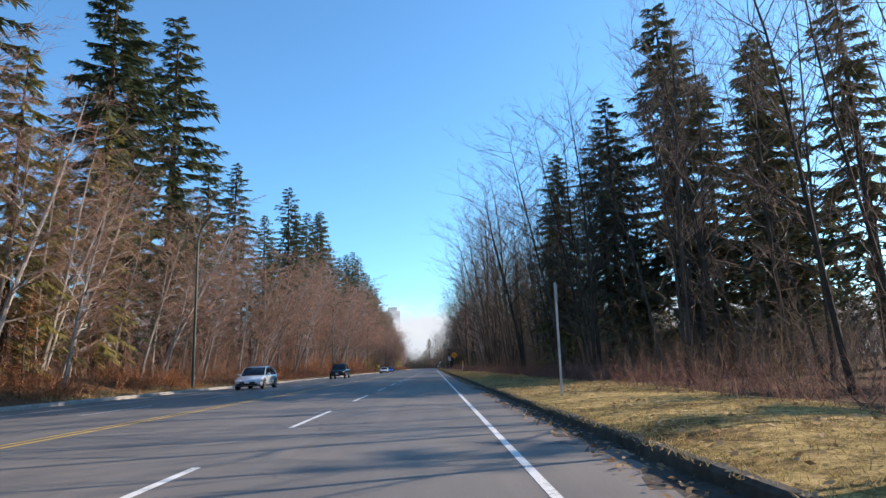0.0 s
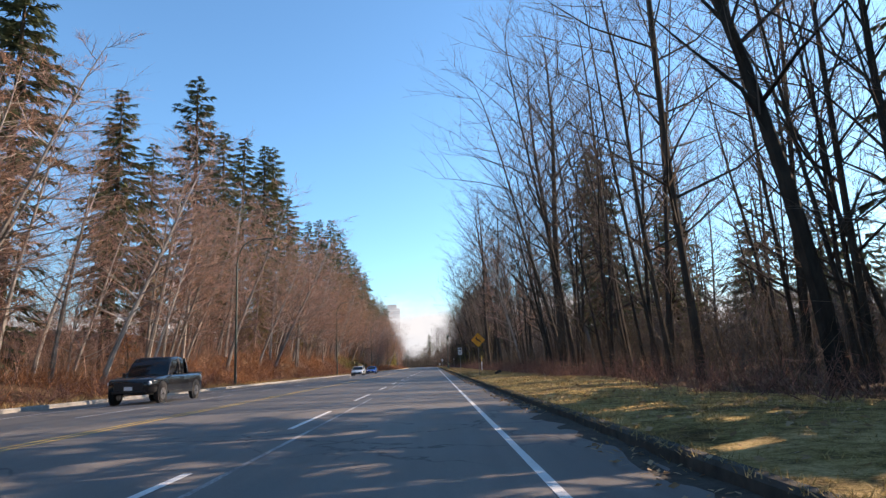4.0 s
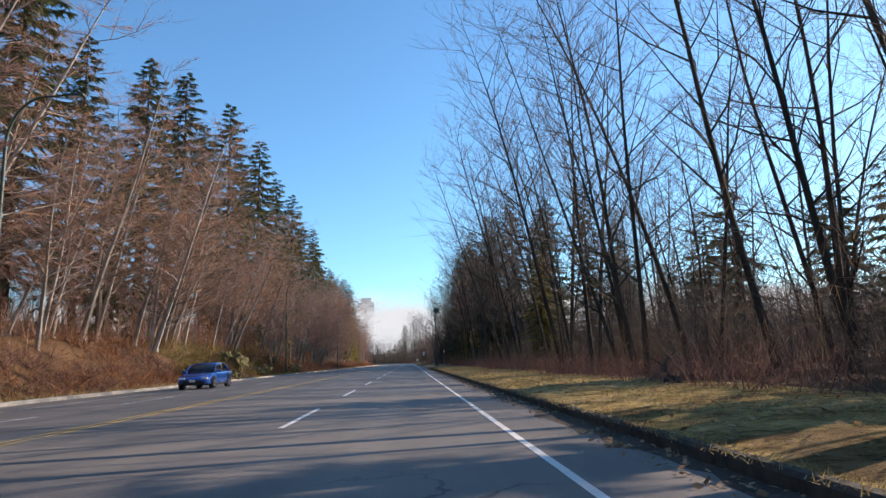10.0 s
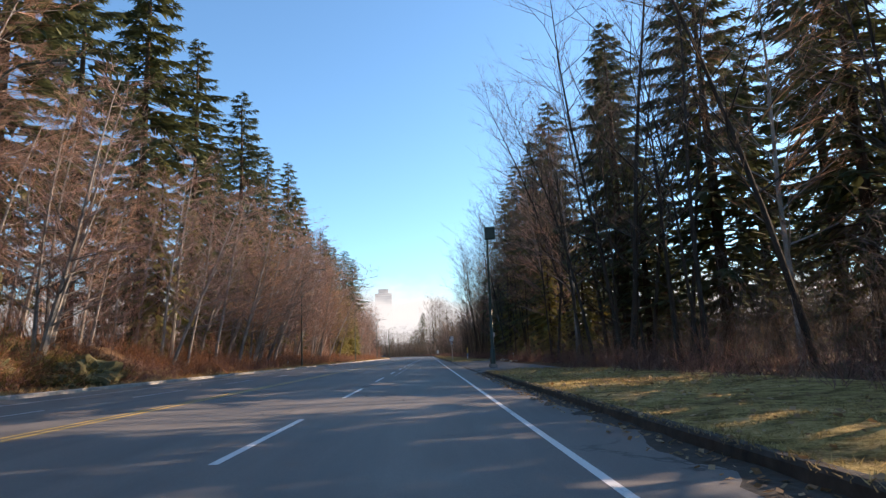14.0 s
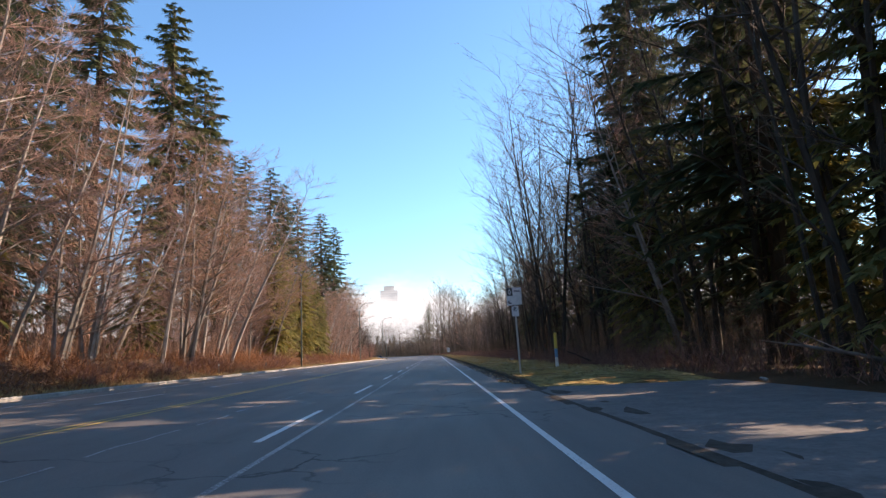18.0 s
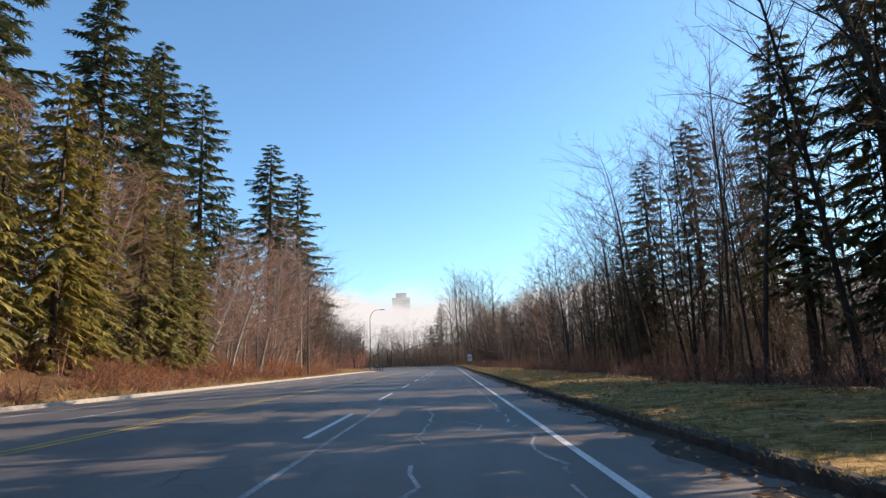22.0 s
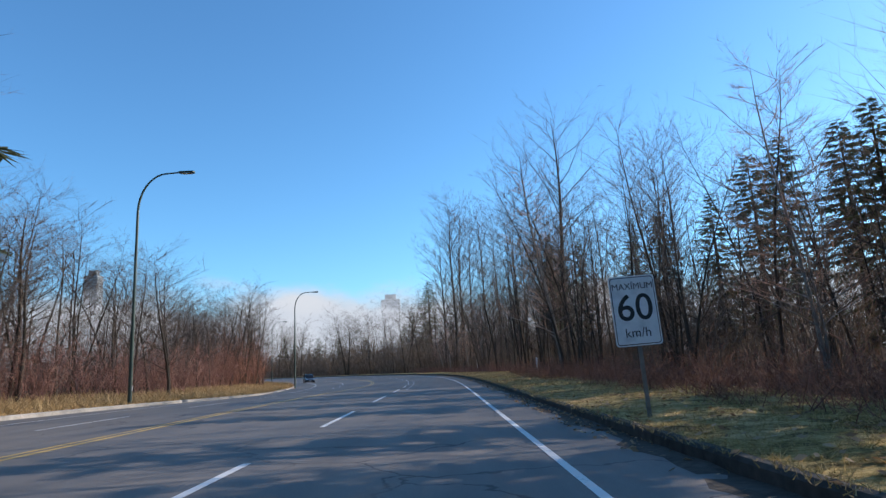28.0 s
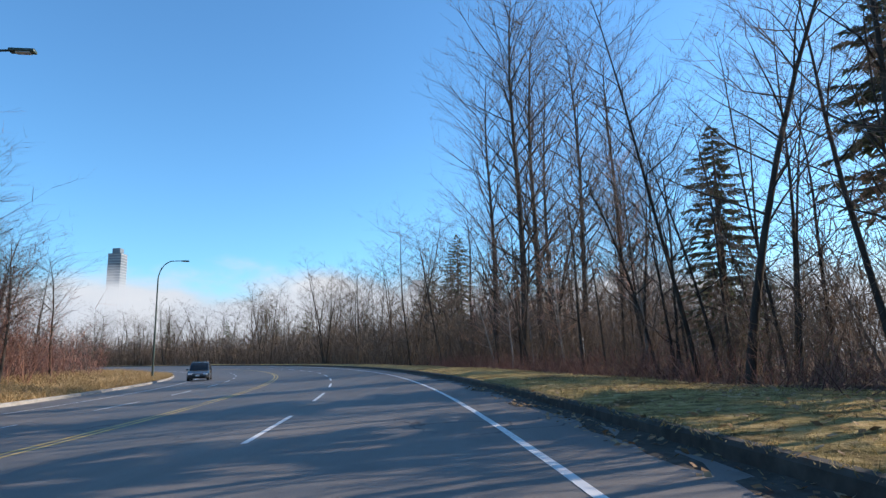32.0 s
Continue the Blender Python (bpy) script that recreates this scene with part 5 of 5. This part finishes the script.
for k in range(14):
    q = r5.uniform(0.06, 0.2)
    boulder(20 + k, (q, q * r5.uniform(0.7, 1.2), q * 0.6), r5.uniform(262, 286), r5.uniform(8.9, 10.6), "broken lump of pale rubble at the lay-by's edge", M_KERB, "rubble", "rubble", 0.4)


def fallen_branch(s, off, length, turn_by, material):
    root = thing("fallen_branch", "bare fallen branch lying at the wood's edge", "branch", Matrix.Translation(road(s, off, land(off, s) + 0.05)) @ pose(0, 0, 0, 0, -14, turn_by), "fallen branches")
    t = Tris()
    t.tube([Vector((length * u, 0.12 * math.sin(u * 5), 0.1 * math.sin(u * 3))) for u in (0, 0.25, 0.5, 0.75, 1)], [0.06, 0.05, 0.04, 0.03, 0], 6)
    part("stem", smooth(t.mesh("stem", material)), None, root)
    for u, a, l in ((0.35, 0.7, 0.35), (0.55, -0.6, 0.3), (0.75, 0.5, 0.2)):
        t = Tris()
        p = Vector((length * u, 0.12 * math.sin(u * 5), 0.1 * math.sin(u * 3)))
        t.tube([p, p + Vector((math.cos(a), math.sin(a), 0.3)) * length * l], [0.025, 0], 4)
        part("side_branch", t.mesh("side_branch", material), None, root)


for a in ((283, 12.6, 3.8, 172, M_ALDER), (282, 10.9, 2.6, 40, M_ALDER), (303, 10.4, 2.8, 120, M_DARKBARK), (160, 10.0, 3.0, 70, M_DARKBARK), (440, 9.6, 2.4, 100, M_ALDER)):
    fallen_branch(*a)


def stake(s, off, h, material, label):
    root = thing("stake", label, "stake", Matrix.Translation(road(s, off, land(off, s) - 0.1)), "stakes along the kerb")
    part("shaft", box(0.09, 0.04, h, (0, 0, h / 2), 0.01), material, root)
    part("reflector", box(0.07, 0.01, 0.12, (0, -0.027, h - 0.12), 0.004), M_SIGNWHITE, root)


for a in ((321, -14.9, 1.0), (335, -14.9, 0.9), (402, -15.0, 1.0), (284, -15.2, 0.9), (271, 10.9, 0.9)):
    stake(*a, M_WOOD, "short weathered stake with a pale reflector beside the kerb")


def crumpled_bag(s, off):
    bm = bmesh.new()
    bmesh.ops.create_icosphere(bm, subdivisions=3, radius=0.2)
    for v in bm.verts:
        v.co *= 1 + 0.45 * noise.noise(v.co * 9) + 0.25 * noise.noise(v.co * 21)
        v.co.z = max(-0.05, v.co.z * 0.5)
    tagged(part("plastic_bag", bm, M_MARKW, None, "", Matrix.Translation(road(s, off, land(off, s) + 0.04))), "crumpled white plastic bag lying at the wood's edge", "litter")


crumpled_bag(331, 9.4)
crumpled_bag(273, 10.0)


# ---- cars ----
M_GLASS, gn, gl, gb = mat("dark_car_glass", 0.06, 0, 0.6)
gb.inputs["Base Color"].default_value = (0.012, 0.014, 0.016, 1)
M_TYRE = plain("tyre_rubber", (0.02, 0.02, 0.02), 0.85)
M_RIM = plain("alloy_rim", (0.45, 0.45, 0.46), 0.3, 0.9)
M_TRIM = plain("black_car_trim", (0.015, 0.015, 0.016), 0.5)
M_HEAD = plain("headlight_glass", (0.75, 0.77, 0.8), 0.1)
M_TAIL = plain("tail_light", (0.35, 0.02, 0.02), 0.2)


def loft(sections, material, name, parent, label=""):
    """A closed skin through cross-sections along y: rows of (y, half width, z bottom, z top, corner)."""
    v, f, n = [], [], 12
    for y, w, z0, z1, c in sections:
        ring = []
        for sx, sz, a0 in ((1, 1, 0), (-1, 1, 90), (-1, -1, 180), (1, -1, 270)):
            for a in (0, 45, 90):
                t = radians(a0 + a)
                ring.append((sx * (w - c) + c * math.cos(t), y, (z1 - c if sz > 0 else z0 + c) + c * math.sin(t)))
        v += ring
    m = len(sections)
    for i in range(m - 1):
        for k in range(n):
            f.append((i * n + k, i * n + (k + 1) % n, (i + 1) * n + (k + 1) % n, (i + 1) * n + k))
    f += [tuple(range(n))[::-1], tuple(range((m - 1) * n, m * n))]
    me = mesh_of(name, v, f, material)
    bm = bmesh.new()
    bm.from_mesh(me)
    bmesh.ops.recalc_face_normals(bm, faces=bm.faces[:])
    bm.to_mesh(me)
    bm.free()
    return part(name, smooth(me), None, parent, label)


def disc(x, y, z, radius, depth, segments=24, edge=0.0):
    """A wheel-like disc standing across the car."""
    bm = bmesh.new()
    bmesh.ops.create_cone(bm, cap_ends=True, segments=segments, radius1=radius, radius2=radius, depth=depth, matrix=Matrix.Translation((x, y, z)) @ Matrix.Rotation(radians(90), 4, "Y"))
    if edge:
        bmesh.ops.bevel(bm, geom=[e for e in bm.edges if len(e.link_faces) == 2 and any(len(q.verts) > 4 for q in e.link_faces)], offset=edge, segments=2, affect="EDGES")
    return bm


def car(name, label, s, off, paint, length=4.5, height=1.45, shape="saloon", facing=180):
    """A car whose front points along -y in the road's direction when facing is 180. shape: saloon, liftback or pickup."""
    root = thing(name, label, "car", Matrix.Translation(road(s, off, camber(off, s))) @ Matrix.Rotation(heading(s) + radians(facing), 4, "Z"))
    truck = shape == "pickup"
    L, W, belt, low = length / 2, 0.97 if truck else 0.89, 1.12 if truck else 0.90, 0.36 if truck else 0.2
    nose = 0.1 if truck else 0.24
    face = (low + 0.04 + belt - nose) / 2
    stations = []
    for k in range(17):
        u = k / 16
        y = L - length * u
        front, rear = min(1.0, u / 0.10), min(1.0, (1 - u) / 0.07)
        w = W * (0.80 + 0.20 * math.sin(front * math.pi / 2)) * (0.86 + 0.14 * math.sin(rear * math.pi / 2))
        top = belt - nose * (1 - ease(0.0, 0.3, u)) - 0.10 * (1 - front) + 0.03 * ease(0.3, 0.9, u) - 0.12 * (1 - rear)
        stations.append((y, w, low + 0.14 * (1 - front) + 0.14 * (1 - rear), top, 0.05 + 0.06 * min(front, rear)))
    loft(stations, paint, "body", root)
    cowl = L - length * (0.27 if shape != "pickup" else 0.29)
    back = {"saloon": -L + 0.5, "liftback": -L + 0.16, "pickup": -L + 1.75}[shape]
    roof0 = cowl - (0.78 if not truck else 0.6)
    roof1 = back + {"saloon": 0.72, "liftback": 1.0, "pickup": 0.16}[shape]
    glass = [(cowl, W * 0.87, belt - 0.05, belt - 0.01, 0.015)]
    for u in (0.35, 0.7, 1.0):
        glass.append((cowl + (roof0 - cowl) * u, W * (0.87 - 0.10 * u), belt - 0.05, belt + (height - 0.05 - belt) * math.sin(u * 1.45) / math.sin(1.45), 0.05 + 0.04 * u))
    glass.append(((roof0 + roof1) / 2, W * 0.775, belt - 0.05, height - 0.02, 0.1))
    for u in (1.0, 0.7, 0.35, 0.0):
        glass.append((back + (roof1 - back) * u, W * (0.86 - 0.10 * u), belt - 0.05, belt + 0.02 + (height - 0.07 - belt) * math.sin(u * 1.4) / math.sin(1.4), 0.03 + 0.06 * u))
    loft(glass, M_GLASS, "glazing", root, "dark tinted glass")
    loft(((roof0 + 0.08, W * 0.64, height - 0.12, height - 0.045, 0.02), (roof0 - 0.25, W * 0.72, height - 0.12, height - 0.005, 0.05), ((roof0 + roof1) / 2, W * 0.735, height - 0.12, height + 0.012, 0.055),
          (roof1 + 0.2, W * 0.71, height - 0.12, height - 0.005, 0.05), (roof1 - 0.05, W * 0.65, height - 0.12, height - 0.055, 0.02)), paint, "roof", root)
    R = 0.39 if truck else 0.32
    mid = (roof0 + roof1) / 2 + 0.05
    for sx in (-1, 1):
        for name2, y0, y1, rad, mt in (("front_pillar", cowl - 0.02, roof0, 0.04, paint), ("rear_pillar", back + 0.05, roof1, 0.06 if shape != "liftback" else 0.08, paint), ("middle_pillar", mid, mid - 0.05, 0.04, M_TRIM)):
            t = Tris()
            t.tube([Vector((sx * W * 0.875, y0, belt - 0.01)), Vector((sx * W * 0.82, (y0 + y1) / 2, (belt + height) / 2 + 0.03)), Vector((sx * W * 0.745, y1, height - 0.06))], [rad, rad * 0.9, rad * 0.8], 6)
            part(name2, smooth(t.mesh(name2, mt)), None, root)
        part("headlight", box(0.36, 0.26, 0.14, (sx * W * 0.68, L - 0.13, face + 0.12), 0.05), M_HEAD, root, "clear headlight")
        part("tail_light", box(0.26, 0.12, 0.2, (sx * W * 0.74, -L + 0.09, belt - 0.15), 0.04), M_TAIL, root, "red tail light")
        part("mirror", box(0.2, 0.12, 0.15, (sx * (W + 0.08), cowl - 0.28, belt + 0.05), 0.05), paint, root)
        part("sill", box(0.05, length * 0.46, 0.12, (sx * (W - 0.015), 0, low + 0.06), 0.02), M_TRIM, root)
        part("window_line", box(0.012, cowl - back - 0.5, 0.03, (sx * W * 0.885, (cowl + back) / 2, belt + 0.015), 0.004), M_TRIM, root)
        for y in (cowl - 0.2, mid, back + (0.62 if not truck else 0.1)):
            part("door_seam", box(0.006, 0.014, belt - low - 0.24, (sx * (W + 0.001), y, (belt + low) / 2 + 0.03), 0.002), M_TRIM, root)
        for y in (mid + 0.16, back + 0.78):
            part("door_handle", box(0.03, 0.16, 0.035, (sx * (W + 0.008), y, belt - 0.13), 0.01), paint, root)
        for y in (L - 0.86, -L + (0.86 if not truck else 1.05)):
            part("wheel_arch", disc(sx * (W - 0.012), y, R + 0.02, R + 0.075, 0.04), M_TRIM, root, "dark wheel arch")
            wheel = part("wheel", disc(sx * (W - 0.085), y, R, R, 0.22, 24, 0.03), M_TYRE, root, "black tyre")
            part("rim", disc(sx * (W - 0.085), y, R, R * 0.62, 0.226, 20, 0.012), M_RIM, wheel, "alloy rim")
            part("hub", disc(sx * (W - 0.085), y, R, R * 0.16, 0.236, 12), M_TRIM, wheel)
            for k in range(5):
                bm = box(0.228, 0.035, R * 0.5, (0, 0, R * 0.33), 0.004)
                bmesh.ops.transform(bm, matrix=Matrix.Translation((sx * (W - 0.085), y, R)) @ Matrix.Rotation(radians(72 * k + 36), 4, "X"), verts=bm.verts[:])
                part("spoke_gap", bm, M_TRIM, wheel)
    part("grille", box(1.15 if truck else 1.0, 0.1, 0.3 if truck else 0.15, (0, L - 0.03, face - (0 if truck else 0.02)), 0.03), M_TRIM, root, "dark grille")
    part("front_bumper", box(1.35, 0.12, 0.12, (0, L - 0.05, low + 0.14), 0.04), M_TRIM, root)
    part("number_plate", box(0.32, 0.02, 0.14, (0, L + 0.03, low + 0.27), 0.006), M_SIGNWHITE, root, "blank pale plate")
    part("windscreen_wiper", box(0.9, 0.02, 0.02, (0.1, cowl - 0.06, belt + 0.04), 0.004), M_TRIM, root)
    if truck:
        part("cargo_bed", box(W * 1.5, 1.5, 0.03, (0, -L + 0.9, belt + 0.035), 0.008), M_TRIM, root, "dark bed cover")
        for sx in (-1, 1):
            part("bed_rail", box(0.1, 1.6, 0.07, (sx * W * 0.86, -L + 0.9, belt + 0.05), 0.02), paint, root)
    return root


def paintwork(name, colour):
    m, n, l, b = mat(name, 0.25, 0.3, 0.5)
    b.inputs["Base Color"].default_value = (*colour, 1)
    b.inputs["Coat Weight"].default_value = 0.6
    return m


car("car", "pearl-white liftback in the oncoming lane", 43.5, -9.3, paintwork("pearl_paint", (0.62, 0.65, 0.68)), 4.55, 1.47, "liftback")
car("pickup_truck", "black four-door pickup in the oncoming lane", 82.5, -9.4, paintwork("black_paint", (0.015, 0.016, 0.018)), 5.5, 1.88, "pickup")
car("car", "white saloon with dark glass in the oncoming lane", 153.5, -9.2, paintwork("white_paint", (0.72, 0.72, 0.71)), 4.5, 1.43)
car("car", "bright blue saloon in the oncoming lane", 178.5, -9.6, paintwork("blue_paint", (0.02, 0.10, 0.42)), 4.6, 1.42)
car("car", "dark grey car coming round the bend", 561.2, -10.06, paintwork("grey_paint", (0.08, 0.085, 0.09)), 4.4, 1.6, "liftback")


# ---- distance: fog bank and the tower above it ----
# the fog glows by emission, which stands in for daylight on it
def glowing_fog_material():
    m = bpy.data.materials.new("fog_bank")
    m.use_nodes = True
    n, l = m.node_tree.nodes, m.node_tree.links
    n.clear()
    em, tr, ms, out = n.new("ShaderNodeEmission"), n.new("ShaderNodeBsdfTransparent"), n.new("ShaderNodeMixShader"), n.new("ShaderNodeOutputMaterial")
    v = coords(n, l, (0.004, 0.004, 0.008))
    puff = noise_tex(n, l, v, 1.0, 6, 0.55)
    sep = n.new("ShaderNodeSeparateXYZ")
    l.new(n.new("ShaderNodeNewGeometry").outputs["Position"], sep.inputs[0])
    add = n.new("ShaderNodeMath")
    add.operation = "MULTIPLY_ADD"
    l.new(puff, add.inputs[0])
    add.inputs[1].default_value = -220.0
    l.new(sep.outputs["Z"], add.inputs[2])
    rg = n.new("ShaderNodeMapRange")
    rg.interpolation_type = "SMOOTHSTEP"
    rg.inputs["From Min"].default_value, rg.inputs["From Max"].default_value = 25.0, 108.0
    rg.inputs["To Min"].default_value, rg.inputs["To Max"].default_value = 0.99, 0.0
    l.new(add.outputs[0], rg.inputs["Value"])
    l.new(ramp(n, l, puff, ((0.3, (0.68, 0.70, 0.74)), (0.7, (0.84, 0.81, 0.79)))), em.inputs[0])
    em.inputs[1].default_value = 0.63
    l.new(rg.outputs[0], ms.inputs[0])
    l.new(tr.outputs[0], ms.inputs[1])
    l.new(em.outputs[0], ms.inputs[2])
    l.new(ms.outputs[0], out.inputs[0])
    return m


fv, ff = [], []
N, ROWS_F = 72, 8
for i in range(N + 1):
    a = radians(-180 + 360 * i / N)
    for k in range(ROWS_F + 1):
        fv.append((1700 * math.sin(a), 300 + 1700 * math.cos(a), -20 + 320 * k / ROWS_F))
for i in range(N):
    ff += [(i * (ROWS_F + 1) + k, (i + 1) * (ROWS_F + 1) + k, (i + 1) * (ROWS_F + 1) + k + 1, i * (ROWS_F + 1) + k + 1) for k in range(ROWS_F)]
fog = tagged(part("fog_bank_backdrop", smooth(mesh_of("fog_bank", fv, ff, glowing_fog_material()))), "self-lit backdrop of white valley fog along the horizon", "fog", "", "structure")
fog.visible_shadow = False

M_TOWER = speckled("tower_glass", (0.10, 0.12, 0.145), (0.2, 0.23, 0.26), 0.05, 0.4, 0)
M_TOWERBAND = plain("tower_slab", (0.42, 0.43, 0.44), 0.7)


def tower(x, y, w, d, h, label):
    root = thing("tower_block", label, "building", Matrix.Translation((x, y, 0)))
    part("shaft", box(w, d, h, (0, 0, h / 2), 0.6, 1), M_TOWER, root, "dark glass shaft")
    part("crown_storey", box(w * 0.6, d * 0.6, 14, (0, 0, h + 7), 0.5, 1), M_TOWER, root)
    for k in range(int(h / 7)):
        part("floor_slab", box(w + 1.2, d + 1.2, 0.9, (0, 0, 7 * k + 6), 0, 1), M_TOWERBAND, root)


tower(-885, 2050, 34, 30, 275, "slim residential tower rising out of the fog")
tower(-135, 2200, 52, 30, 195, "dark tower top showing above the fog")
